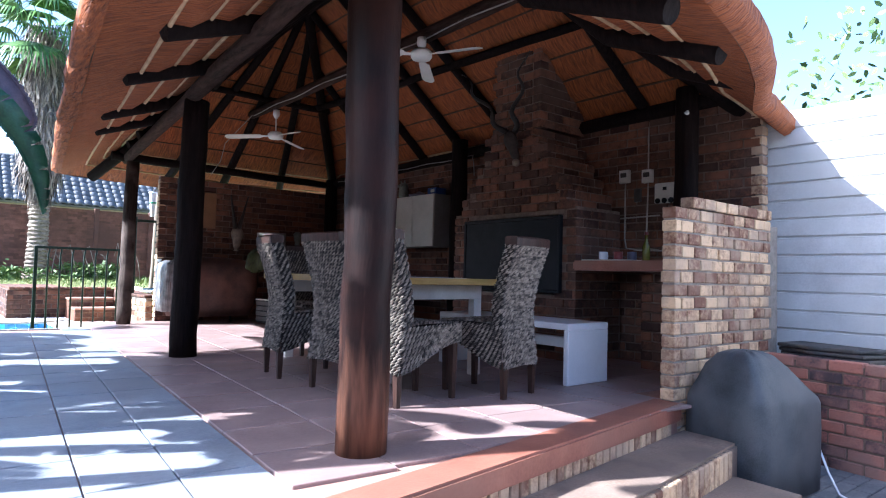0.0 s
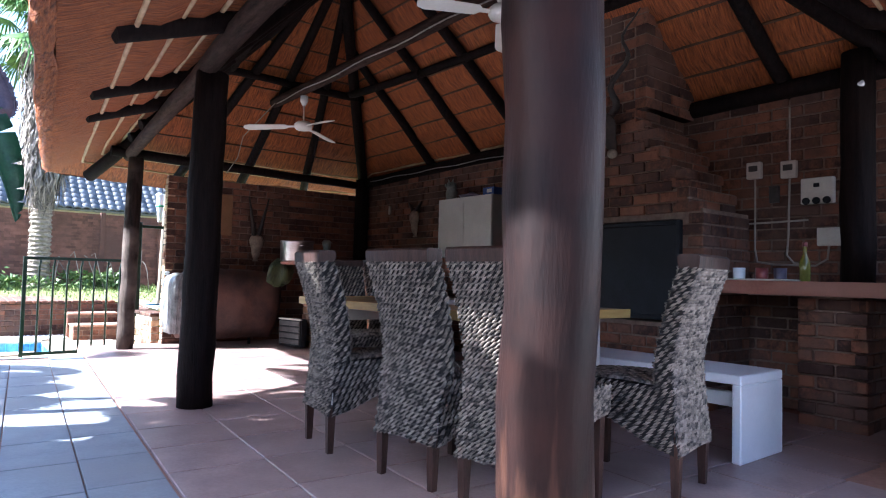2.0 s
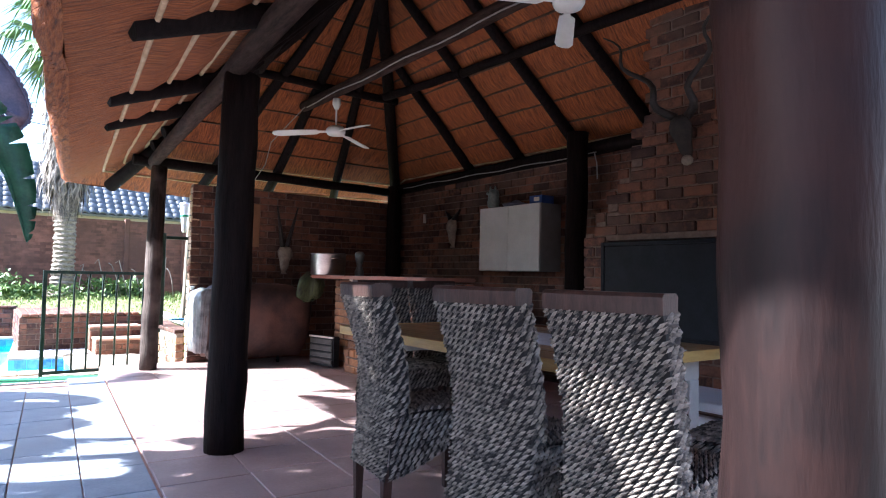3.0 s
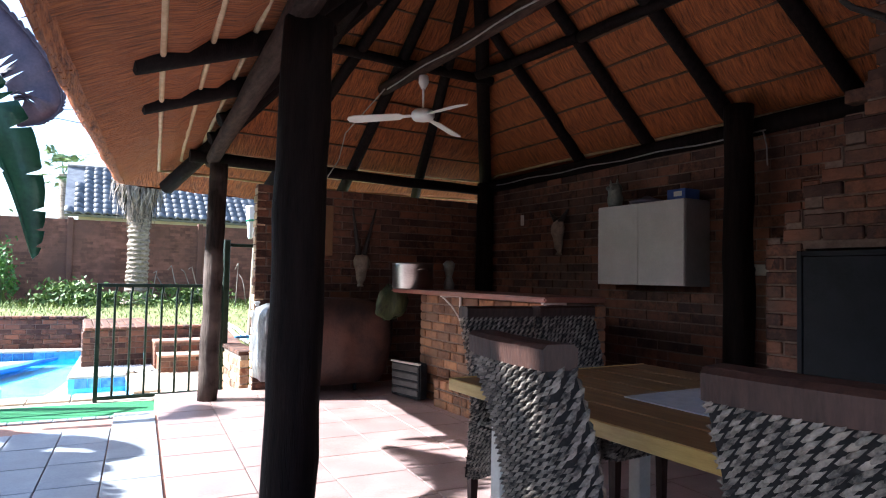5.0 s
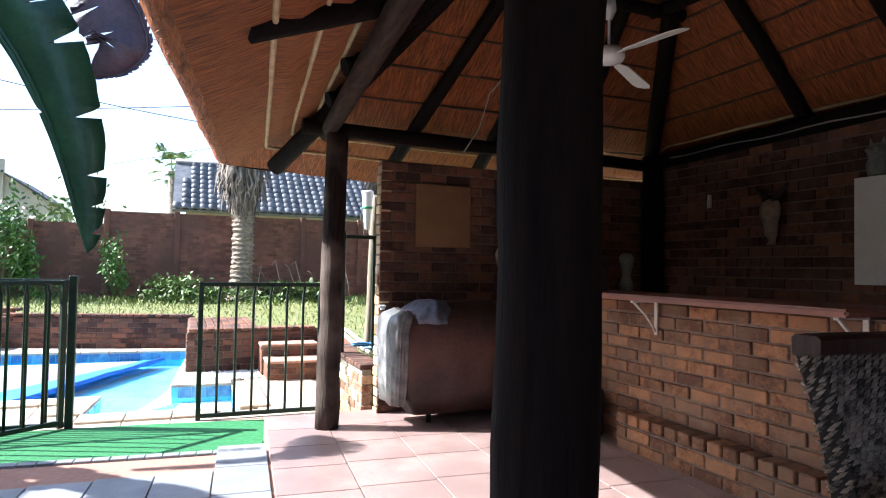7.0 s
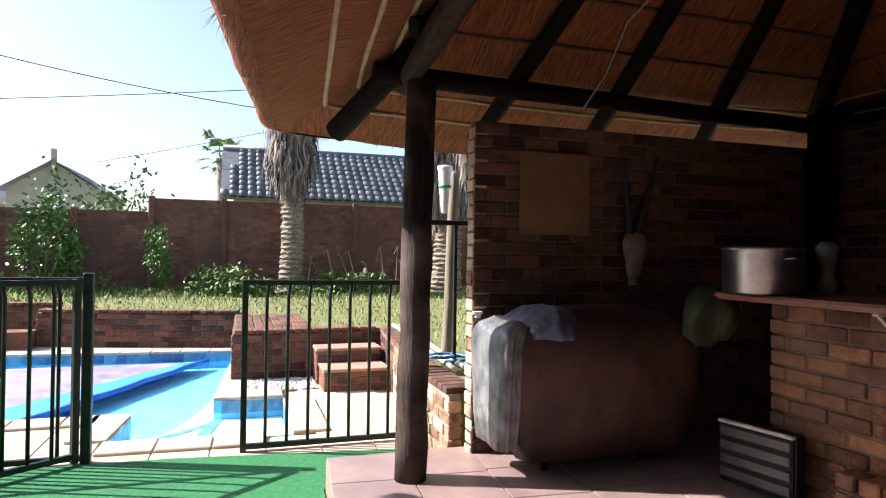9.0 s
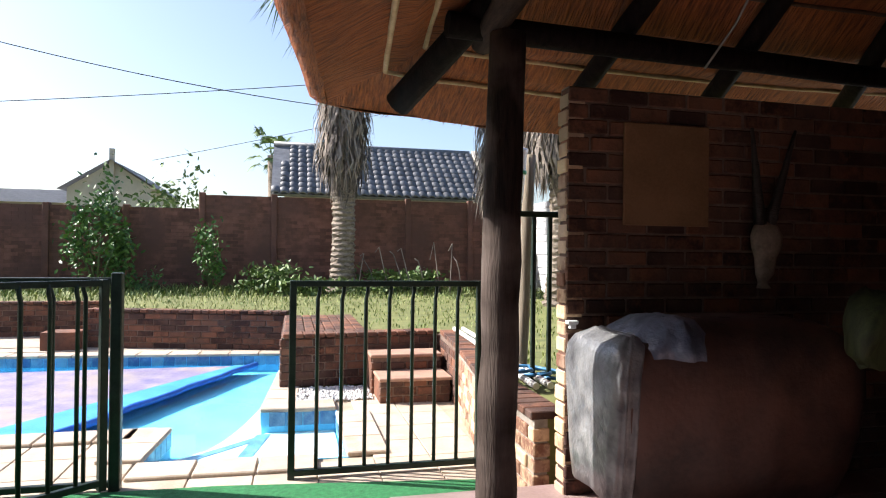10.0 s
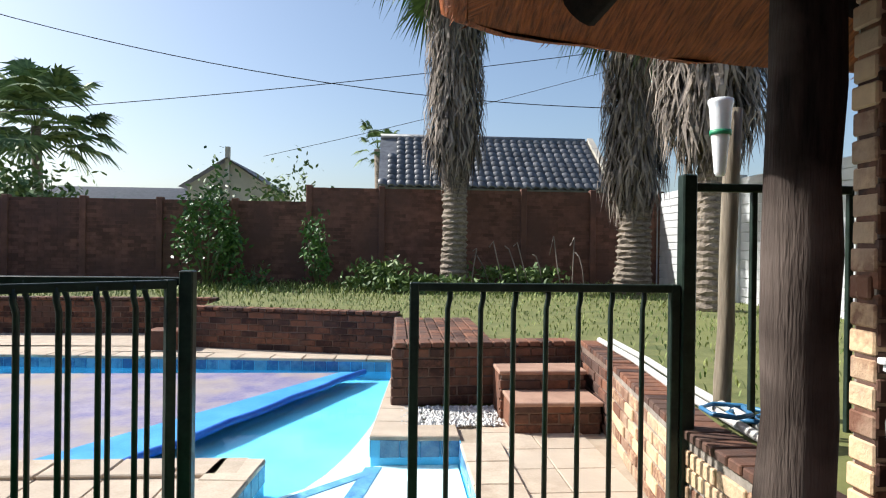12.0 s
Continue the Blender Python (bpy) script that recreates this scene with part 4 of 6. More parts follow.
def woven(name, patches, parent):
    """Panels covered with plaited knots over a dark sheet that paints the shade between them. A patch: a function of u,
    v in 0..1 to a place, its width and height.
    """
    verts, faces, mats = [], [], []
    for f, w, h in patches:
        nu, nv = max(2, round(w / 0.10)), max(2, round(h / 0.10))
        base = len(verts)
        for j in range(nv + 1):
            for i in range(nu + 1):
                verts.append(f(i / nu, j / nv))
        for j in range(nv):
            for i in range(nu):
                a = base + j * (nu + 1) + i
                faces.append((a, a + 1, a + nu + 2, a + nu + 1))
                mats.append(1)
        cols, rows = max(2, round(w / 0.033)), max(2, round(h / 0.026))
        for j in range(rows):
            for i in range(cols):
                u, v = (i + 0.5 + (0.25 if j % 2 else -0.25)) / cols, (j + 0.5) / rows
                u = min(max(u, 0.02), 0.98)
                p = f(u, v)
                du = (f(min(u + 0.02, 1), v) - f(max(u - 0.02, 0), v)).normalized()
                dv = (f(u, min(v + 0.02, 1)) - f(u, max(v - 0.02, 0))).normalized()
                n = du.cross(dv).normalized()
                lean = (du * 0.8 + dv * 0.55).normalized()
                side = n.cross(lean)
                for off, high in ((0.0052, 0.015), (-0.0052, 0.013)):
                    c = p + side * off + lean * off * 0.9
                    k = len(verts)
                    verts += [c - lean * 0.0215, c + lean * 0.0215, c + side * 0.0062 + n * 0.003, c - side * 0.0062 + n * 0.003, c + n * high + lean * 0.008, c + n * high - lean * 0.008]
                    for t in ((0, 3, 5), (3, 4, 5), (3, 1, 4), (1, 2, 4), (2, 5, 4), (2, 0, 5)):
                        faces.append(tuple(k + q for q in t))
                        mats.append(0)
    me = bpy.data.meshes.new(name)
    me.from_pydata(verts, [], faces)
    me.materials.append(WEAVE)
    me.materials.append(WEAVE_GAP_SHADE)
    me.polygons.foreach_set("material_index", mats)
    me.polygons.foreach_set("use_smooth", [m == 0 for m in mats])
    ob = new(name, me)
    ob.parent = parent
    return ob


HALF, SEAT_Z, SEAT_D, TOP_Z = 0.198, 0.47, 0.52, 0.985


def back_x(z):
    """The back bows: forward at the waist, swept out at the foot and the top."""
    return 0.015 - (0.115 * ((z - 0.55) / 0.45) ** 1.5 if z > 0.55 else 0.035 * ((0.55 - z) / 0.36) ** 1.5)


def waist(z):
    """Half the width of the back, drawn in at mid height."""
    return HALF * (1.0 - 0.045 * math.sin(math.pi * min(1.0, max(0.0, (z - 0.25) / 0.72))))


def hem(x):
    return 0.19 + 0.17 * math.sin(min(1.0, max(0.0, x / 0.5)) * math.pi / 2) ** 1.6


def bow(y):
    return -0.018 * (1 - (y / HALF) ** 2)


def dining_chair(at):
    chair = thing("dining_chair", "high-back dining chair of plaited dark seagrass with wooden legs", "chair", "chairs round the table")
    V = Vector
    thick = 0.075
    def rise(v, low=SEAT_Z):
        return low + v * (TOP_Z - low)

    woven("backrest", [
        (lambda u, v: V((back_x(rise(v, 0.19)) + bow(HALF * (1 - 2 * u)), waist(rise(v, 0.19)) * (1 - 2 * u), rise(v, 0.19 + 0.02 * math.sin(u * math.pi)))), 0.42, 0.80),
        (lambda u, v: V((back_x(rise(v)) + thick + bow(HALF * (1 - 2 * u)), -waist(rise(v)) * (1 - 2 * u), rise(v))), 0.42, 0.52),
        (lambda u, v: V((back_x(rise(v)) + thick * (1 - u), waist(rise(v)), rise(v))), 0.075, 0.52),
        (lambda u, v: V((back_x(rise(v)) + thick * u, -waist(rise(v)), rise(v))), 0.075, 0.52),
    ], chair)
    woven("seat", [
        (lambda u, v: V((0.03 + (SEAT_D - 0.03) * u, waist(0.4) * (2 * v - 1), SEAT_Z + 0.012 * math.sin(u * math.pi))), 0.47, 0.44),
        (lambda u, v: V((back_x(0.35) * (1 - u) + SEAT_D * u, -waist(0.4), hem(SEAT_D * u) + v * (SEAT_Z - hem(SEAT_D * u)))), 0.53, 0.2),
        (lambda u, v: V((SEAT_D * (1 - u) + back_x(0.35) * u, waist(0.4), hem(SEAT_D * (1 - u)) + v * (SEAT_Z - hem(SEAT_D * (1 - u))))), 0.53, 0.2),
        (lambda u, v: V((SEAT_D, waist(0.4) * (2 * u - 1), 0.36 + v * (SEAT_Z - 0.36))), 0.44, 0.11),
    ], chair)
    bm = bmesh.new()
    n = 8
    ring = []
    for i in range(n + 1):
        y = HALF * (2 * i / n - 1) * 1.02
        x = back_x(TOP_Z) + bow(y)
        ring.append([bm.verts.new(p) for p in ((x - 0.008, y, TOP_Z - 0.004), (x - 0.012, y, TOP_Z + 0.045), (x + 0.0, y, TOP_Z + 0.056), (x + 0.07, y, TOP_Z + 0.056), (x + 0.083, y, TOP_Z + 0.045), (x + 0.08, y, TOP_Z - 0.004))])
    for a, b in zip(ring, ring[1:]):
        for k in range(6):
            bm.faces.new((a[k], b[k], b[(k + 1) % 6], a[(k + 1) % 6]))
    bm.faces.new(ring[0][::-1])
    bm.faces.new(ring[-1])
    part("top_rail", bm, CHAIR_WOOD, chair, "dark wooden top rail")
    for x, y, h in ((0.0, -0.165, 0.24), (0.0, 0.165, 0.24), (0.48, -0.165, 0.42), (0.48, 0.165, 0.42)):
        bm = bmesh.new()
        rings = []
        for z, r in ((0, 0.015), (0.03, 0.016), (h, 0.022)):
            rings.append([bm.verts.new((x + sx * r, y + sy * r, z)) for sx, sy in ((-1, -1), (1, -1), (1, 1), (-1, 1))])
        for a, b in zip(rings, rings[1:]):
            for k in range(4):
                bm.faces.new((a[k], a[(k + 1) % 4], b[(k + 1) % 4], b[k]))
        bm.faces.new(rings[0][::-1])
        bm.faces.new(rings[-1])
        part("leg", bm, CHAIR_WOOD, chair)
    chair.matrix_basis = at
    return chair


FLOOR_Z = 0.004
chair = dining_chair(pose(1.655, 4.56, FLOOR_Z, 0, 0, -8))
for x, y, turn in ((1.70, 3.81, 8), (1.75, 3.28, 8), (2.66, 3.0, 101), (2.52, 5.92, -92), (2.96, 5.90, -88)):
    copy_thing(chair, pose(x, y, FLOOR_Z, 0, 0, turn))

# ---- table, bench ----
PINE = surf("varnished_pine", (0.12, 0.062, 0.020), (0.25, 0.14, 0.052), 5, (6, 0.5, 6), 0.5, 0.15, 30)
CREAM = surf("cream_paint", (0.52, 0.49, 0.43), (0.66, 0.63, 0.57), 8, rough=0.55, bump=0.1)
WHITE = surf("white_lacquer", (0.76, 0.77, 0.79), (0.84, 0.85, 0.86), 5, rough=0.35, bump=0.05)
table = thing("dining_table", "long pine dining table with a yellow edge and cream legs", "table")
for i in range(6):
    bm = bmesh.new()
    soft_box(bm, (2.02 + 0.195 * i, 3.70, 0.715), (2.02 + 0.195 * (i + 1) - 0.003, 5.58, 0.76), 0.006)
    part("plank", bm, PINE, table)
EDGE_BAND = surf("yellow_edge", (0.40, 0.25, 0.07), (0.55, 0.37, 0.12), 6, (1, 1, 8), 0.4, 0.1, 40)
for lo, hi in (((2.006, 3.686, 0.712), (2.018, 5.594, 0.762)), ((2.018, 3.686, 0.712), (3.19, 3.698, 0.762)), ((2.018, 5.582, 0.712), (3.19, 5.594, 0.762))):
    bm = bmesh.new()
    soft_box(bm, lo, hi, 0.003)
    part("edge_band", bm, EDGE_BAND, table, "bright yellow pine edge")
for y in (3.80, 5.42):
    bm = bmesh.new()
    soft_box(bm, (2.16, y, 0.60), (3.06, y + 0.07, 0.715), 0.004)
    part("apron", bm, CREAM, table)
    for x in (2.16, 2.98):
        bm = bmesh.new()
        soft_box(bm, (x, y, FLOOR_Z), (x + 0.08, y + 0.07, 0.60), 0.004)
        part("leg", bm, CREAM, table)
RUNNER = surf("grey_runner", (0.36, 0.38, 0.42), (0.48, 0.50, 0.54), 20, rough=0.8, bump=0.4, fine=300)
bm = bmesh.new()
soft_box(bm, (2.38, 3.72, 0.7605), (2.83, 4.95, 0.765), 0.0015)
tagged(part("table_runner", bm, RUNNER), "pale grey cloth runner lying on the table", "table runner")
bench = thing("bench", "white waterfall bench with solid panel ends", "bench")
bm = bmesh.new()
soft_box(bm, (3.24, 3.06, 0.405), (3.71, 4.55, 0.455), 0.006)
part("seat", bm, WHITE, bench)
for y in (3.06, 4.50):
    bm = bmesh.new()
    soft_box(bm, (3.24, y, FLOOR_Z), (3.71, y + 0.05, 0.405), 0.006)
    part("side_panel", bm, WHITE, bench)
bm = bmesh.new()
soft_box(bm, (3.45, 3.12, 0.25), (3.50, 4.49, 0.33), 0.004)
part("stretcher", bm, WHITE, bench)

# ---- braai door ----
STEEL_BLACK = surf("black_steel", (0.006, 0.007, 0.009), (0.018, 0.021, 0.026), 9, rough=0.6, bump=0.1, dirt=(0.012, 0.013, 0.016), spec=0.2)
braai = thing("braai_door", "black steel braai door in the brick chimney", "braai")
bm = bmesh.new()
soft_box(bm, (4.262, 4.05, 0.67), (4.30, 5.37, 1.355), 0.006)
part("panel", bm, STEEL_BLACK, braai)
for lo, hi in (((4.252, 4.02, 0.64), (4.30, 4.05, 1.385)), ((4.252, 5.37, 0.64), (4.30, 5.40, 1.385)), ((4.252, 4.05, 1.355), (4.30, 5.37, 1.385)), ((4.252, 4.05, 0.64), (4.30, 5.37, 0.67))):
    bm = bmesh.new()
    soft_box(bm, lo, hi, 0.004)
    part("frame", bm, STEEL_BLACK, braai)

# ---- wall cabinet and the things on it ----
CAB_FACE = surf("white_melamine", (0.50, 0.48, 0.45), (0.60, 0.575, 0.54), 5, rough=0.45, bump=0.05)
cabinet = thing("wall_cabinet", "white two-door wall cabinet fixed to the brick wall", "cabinet")
bm = bmesh.new()
soft_box(bm, (4.75, 6.57, 1.155), (5.04, 7.52, 1.855), 0.003)
part("body", bm, surf("grey_carcass", (0.20, 0.19, 0.18), (0.26, 0.25, 0.24), 8, rough=0.5, bump=0.05), cabinet)
for y0, y1 in ((6.575, 7.043), (7.047, 7.515)):
    bm = bmesh.new()
    soft_box(bm, (4.728, y0, 1.158), (4.747, y1, 1.852), 0.003)
    part("door", bm, CAB_FACE, cabinet)
OWL = surf("grey_green_ceramic", (0.10, 0.12, 0.10), (0.24, 0.26, 0.23), 14, rough=0.4, bump=0.3)
bm = bmesh.new()
lathe(bm, [(0.05, 0), (0.065, 0.03), (0.072, 0.09), (0.06, 0.13), (0.066, 0.17), (0.055, 0.215), (0.02, 0.23)], (4.86, 7.44, 1.855), 14)
for dy in (-0.035, 0.035):
    tube(bm, [(4.85, 7.44 + dy, 2.06), (4.845, 7.44 + dy * 1.3, 2.12)], [0.018, 0.004], 6)
    bmesh.ops.create_uvsphere(bm, u_segments=8, v_segments=6, radius=0.021, matrix=pose(4.80, 7.44 + dy * 0.8, 2.035))
tagged(part("owl_figurine", bm, OWL), "grey-green ceramic owl standing on the cabinet", "figurine")
PLATTER = surf("purple_grey_enamel", (0.10, 0.09, 0.14), (0.20, 0.18, 0.25), 10, rough=0.3, bump=0.05)
bm = bmesh.new()
lathe(bm, [(0.09, 0), (0.14, 0.012), (0.155, 0.03), (0.06, 0.055), (0.02, 0.075), (0.005, 0.078)], (4.88, 7.08, 1.855), 20)
tagged(part("serving_dish", bm, PLATTER), "low purple-grey lidded dish on the cabinet", "dish")
bm = bmesh.new()
soft_box(bm, (4.80, 6.62, 1.855), (4.98, 6.80, 1.945), 0.004)
box_ob = thing("carton", "small blue carton with a pale label on the cabinet", "box")
part("body", bm, surf("blue_card", (0.02, 0.06, 0.24), (0.04, 0.10, 0.34), 8, rough=0.5, bump=0.05), box_ob)
bm = bmesh.new()
soft_box(bm, (4.797, 6.65, 1.885), (4.7995, 6.73, 1.925), 0.001)
part("label", bm, CREAM, box_ob, "pale printed label")

# ---- ceiling fans ----
FAN_WHITE = surf("fan_enamel", (0.66, 0.63, 0.58), (0.76, 0.73, 0.68), 8, rough=0.4, bump=0.03)


def ceiling_fan(x, y, z, top, turn):
    fan = thing("ceiling_fan", "white three-blade ceiling fan hanging from the tie beam", "ceiling fan", "ceiling fans", pose(x, y, z, 0, 0, turn))
    bm = bmesh.new()
    lathe(bm, [(0.03, -0.05), (0.085, -0.04), (0.10, -0.015), (0.10, 0.02), (0.075, 0.045), (0.02, 0.06)], sides=20)
    part("motor", bm, FAN_WHITE, fan)
    bm = bmesh.new()
    tube(bm, [(0, 0, 0.05), (0, 0, top - z - 0.05)], 0.009, 8)
    part("rod", bm, FAN_WHITE, fan)
    bm = bmesh.new()
    lathe(bm, [(0.02, top - z - 0.17), (0.045, top - z - 0.12), (0.04, top - z - 0.06)], sides=14)
    part("canopy", bm, FAN_WHITE, fan)
    for k in range(3):
        bm = bmesh.new()
        outline = [(0.09, -0.018), (0.17, -0.022), (0.20, -0.055), (0.58, -0.068), (0.635, -0.045), (0.65, 0.0), (0.635, 0.045), (0.58, 0.062), (0.20, 0.05), (0.17, 0.022), (0.09, 0.018)]
        prism(bm, outline, -0.003, 0.004)
        blade = part("blade", bm, FAN_WHITE, fan)
        blade.matrix_basis = pose(0, 0, 0.0, 0, 0, 120 * k) @ pose(0, 0, 0, 13, 4.5, 0)
    return fan


ceiling_fan(3.13, 7.98, 2.577, 2.98, 151)
ceiling_fan(3.05, 4.68, 2.80, 3.02, 46)
WIRE = surf("grey_wire", (0.20, 0.18, 0.16), (0.32, 0.29, 0.26), 20, rough=0.5, bump=0.0)
bm = bmesh.new()
tube(bm, [(3.05, y, 2.945 + 0.012 * math.sin(y * 5)) for y in [3.3 + 0.25 * k for k in range(22)]], 0.006, 6)
tube(bm, [(3.05, 8.6, 2.95), (2.9, 9.2, 2.62), (2.95, 9.5, 2.40), (2.85, 9.60, 2.2)], 0.006, 6)
tagged(part("electric_cable", bm, WIRE), "thin grey cable clipped along the tie beam", "cable")
bm = bmesh.new()
tube(bm, [(4.90, y, 2.30 - 0.008 * math.sin(y * 7)) for y in [6.0 + 0.2 * k for k in range(18)]] , 0.006, 6)
tube(bm, [(4.90, 6.02, 2.30), (4.91, 6.0, 2.2), (4.92, 6.0, 2.05)], 0.006, 6)
tagged(part("electric_cable", bm, WIRE), "thin grey cable along the wall plate", "cable")

# ---- draped covers ----
def drape(bm, centre, rings, n=48, power=3.0, fold=0.02, folds=9, seed=0, turn=0.0):
    """A cloth over a bulky thing: rings of (height, half length, half width, shift x), with folds that deepen downwards."""
    made = []
    top = rings[-1][0]
    for z, a, b, sx in rings:
        ring = []
        low = 1 - z / top
        for k in range(n):
            t = 2 * math.pi * k / n
            c, s = math.cos(t), math.sin(t)
            r = (abs(c) ** power + abs(s) ** power) ** (-1 / power)
            w = 1 + fold * low * (math.sin(folds * t + seed) + 0.6 * math.sin(folds * 2.3 * t + 2 * seed)) + 0.03 * noise.noise((c * 2, s * 2, z * 3 + seed))
            p = Vector((a * r * c * w + sx, b * r * s * w, z + 0.012 * noise.noise((c * 3 + seed, s * 3, z * 4))))
            ring.append(bm.verts.new(Matrix.Rotation(turn, 3, "Z") @ p + Vector(centre)))
        made.append(ring)
    for a, b in zip(made, made[1:]):
        for k in range(n):
            bm.faces.new((a[k], a[(k + 1) % n], b[(k + 1) % n], b[k])).smooth = True
    bm.faces.new(made[-1])
    bm.faces.new(made[0][::-1])


COVER_GREY = surf("charcoal_canvas", (0.028, 0.032, 0.038), (0.085, 0.094, 0.108), 5, rough=0.6, bump=0.35, fine=120, dirt=(0.075, 0.075, 0.08), dirt_scale=2.5)
grill = thing("covered_grill", "kettle grill under a charcoal canvas cover beside the steps", "grill cover")
bm = bmesh.new()
drape(bm, (3.75, 1.97, GROUND_Z), [(0.02, 0.325, 0.285, 0), (0.2, 0.33, 0.285, 0), (0.4, 0.33, 0.285, 0), (0.55, 0.325, 0.28, 0), (0.585, 0.31, 0.27, 0), (0.66, 0.25, 0.235, -0.03), (0.76, 0.185, 0.19, -0.07), (0.83, 0.13, 0.13, -0.085), (0.855, 0.08, 0.08, -0.09), (0.86, 0.03, 0.03, -0.09)], n=64, power=7, fold=0.035, folds=5, seed=3, turn=-0.2)
part("cover", bm, COVER_GREY, grill)
bm = bmesh.new()
tube(bm, [(4.02, 1.68, GROUND_Z + 0.25), (4.04, 1.64, GROUND_Z + 0.12), (3.99, 1.56, GROUND_Z + 0.012), (3.88, 1.42, GROUND_Z + 0.012)], 0.007, 6)
part("strap", bm, WHITE, grill, "white tie cord hanging to the paving")

BROWN_TARP = surf("brown_leather_cover", (0.014, 0.008, 0.007), (0.060, 0.028, 0.022), 3, rough=0.6, bump=0.6, fine=30, dirt=(0.10, 0.045, 0.032), dirt_scale=2.5)
PLASTIC = surf("silver_plastic", (0.06, 0.06, 0.065), (0.25, 0.25, 0.25), 9, rough=0.3, bump=1.0, fine=16, bump_dist=0.02)
PLASTIC_BLUE = surf("grey_blue_plastic", (0.05, 0.06, 0.09), (0.16, 0.18, 0.24), 7, rough=0.4, bump=0.9, fine=22, bump_dist=0.02)
gas = thing("covered_braai", "large gas braai under a creased brown cover by the brick wall", "braai cover")
bm = bmesh.new()
drape(bm, (2.84, 9.47, FLOOR_Z), [(0.09, 0.52, 0.19, 0.02), (0.22, 0.59, 0.23, 0.01), (0.40, 0.64, 0.26, 0), (0.58, 0.66, 0.275, 0), (0.74, 0.655, 0.27, 0), (0.82, 0.61, 0.25, 0), (0.88, 0.50, 0.215, 0.03), (0.93, 0.38, 0.16, 0.06), (0.95, 0.24, 0.09, 0.06)], n=72, power=9, fold=0.05, folds=6, seed=5)
part("cover", bm, BROWN_TARP, gas)
bm = bmesh.new()
drape(bm, (2.205, 9.46, FLOOR_Z), [(0.17, 0.05, 0.20, 0), (0.3, 0.058, 0.225, 0), (0.55, 0.062, 0.25, 0), (0.72, 0.066, 0.265, 0), (0.80, 0.07, 0.26, 0.015), (0.85, 0.07, 0.23, 0.04), (0.885, 0.03, 0.17, 0.07)], n=72, power=9, fold=0.09, folds=7, seed=8)
part("plastic_sheet", bm, PLASTIC, gas, "creased silver plastic sheet over one end")
bm = bmesh.new()
drape(bm, (2.47, 9.44, FLOOR_Z + 0.79), [(0.0, 0.17, 0.285, 0), (0.05, 0.18, 0.28, 0.0), (0.10, 0.15, 0.25, 0.02), (0.155, 0.10, 0.18, 0.04), (0.17, 0.04, 0.08, 0.04)], power=3, fold=0.12, folds=5, seed=9)
part("plastic_wrap", bm, PLASTIC_BLUE, gas, "crumpled blue-grey plastic bunched on top")
for x in (2.5, 3.15):
    bm = bmesh.new()
    tube(bm, [(x, 9.4, FLOOR_Z), (x, 9.4, 0.2)], 0.02, 8)
    part("foot", bm, STEEL_BLACK, gas)

# ---- things at the far wall and on the bar ----
BOARD = surf("brown_board", (0.17, 0.085, 0.035), (0.27, 0.145, 0.07), 3, rough=0.7, bump=0.1, fine=90)
bm = bmesh.new()
soft_box(bm, (2.50, 9.772, 1.40), (3.01, 9.79, 1.94), 0.004)
tagged(part("notice_board", bm, BOARD), "plain brown board hung on the brick wall", "board")
BONE = surf("old_bone", (0.17, 0.13, 0.095), (0.36, 0.29, 0.22), 14, rough=0.7, bump=0.4)
HORN = surf("dark_horn", (0.007, 0.005, 0.004), (0.025, 0.017, 0.013), 20, (1, 1, 4), 0.5, 0.7, 60)


def skull(at, horn_curve, label, size=1.0):
    """A long-nosed antelope skull facing local -y, hung on a wall, with two horns that follow horn_curve."""
    trophy = thing("antelope_skull", label, "trophy", at=at)
    bm = bmesh.new()
    rings = []
    for z, w, d in ((0.0, 0.028, 0.03), (-0.03, 0.045, 0.05), (0.05, 0.055, 0.06), (0.14, 0.068, 0.07), (0.20, 0.095, 0.085), (0.26, 0.10, 0.085), (0.31, 0.075, 0.07), (0.34, 0.03, 0.04)):
        rings.append([bm.verts.new((size * w * math.cos(t), -size * (0.02 + d * (0.5 + 0.5 * math.sin(t))), size * (z - 0.12))) for t in [2 * math.pi * k / 12 for k in range(12)]])
    rings.insert(0, rings.pop(1))
    for a, b in zip(rings, rings[1:]):
        for k in range(12):
            bm.faces.new((a[k], a[(k + 1) % 12], b[(k + 1) % 12], b[k])).smooth = True
    bm.faces.new(rings[0][::-1])
    bm.faces.new(rings[-1])
    part("skull", bm, BONE, trophy)
    for s in (-1, 1):
        bm = bmesh.new()
        pts = [Vector((s * size * x, size * y, size * (z + 0.2))) for x, y, z in horn_curve]
        tube(bm, pts, [size * (0.03 * (1 - i / len(pts)) + 0.004) for i in range(len(pts))], 10)
        part("horn", bm, HORN, trophy)
    return trophy


STRAIGHT = [(0.03 + 0.018 * i, -0.05 - 0.01 * i, 0.0 + 0.085 * i) for i in range(7)]
SPIRAL = [(0.05 + 0.032 * i + 0.05 * math.sin(i * 0.95), -0.06 + 0.045 * math.cos(i * 0.95), 0.055 * i) for i in range(15)]
skull(pose(3.33, 9.78, 1.22), STRAIGHT, "pale antelope skull with upright dark horns on the far wall")
skull(pose(5.03, 8.36, 1.60, 0, 0, -90), [(0.03 + 0.03 * i, -0.05, 0.03 * i) for i in range(5)], "pale animal skull hung on the back wall")
kudu = skull(pose(4.285, 4.64, 2.10, 22, 0, -90), SPIRAL, "dark kudu trophy with spiral horns on the chimney", 0.92)
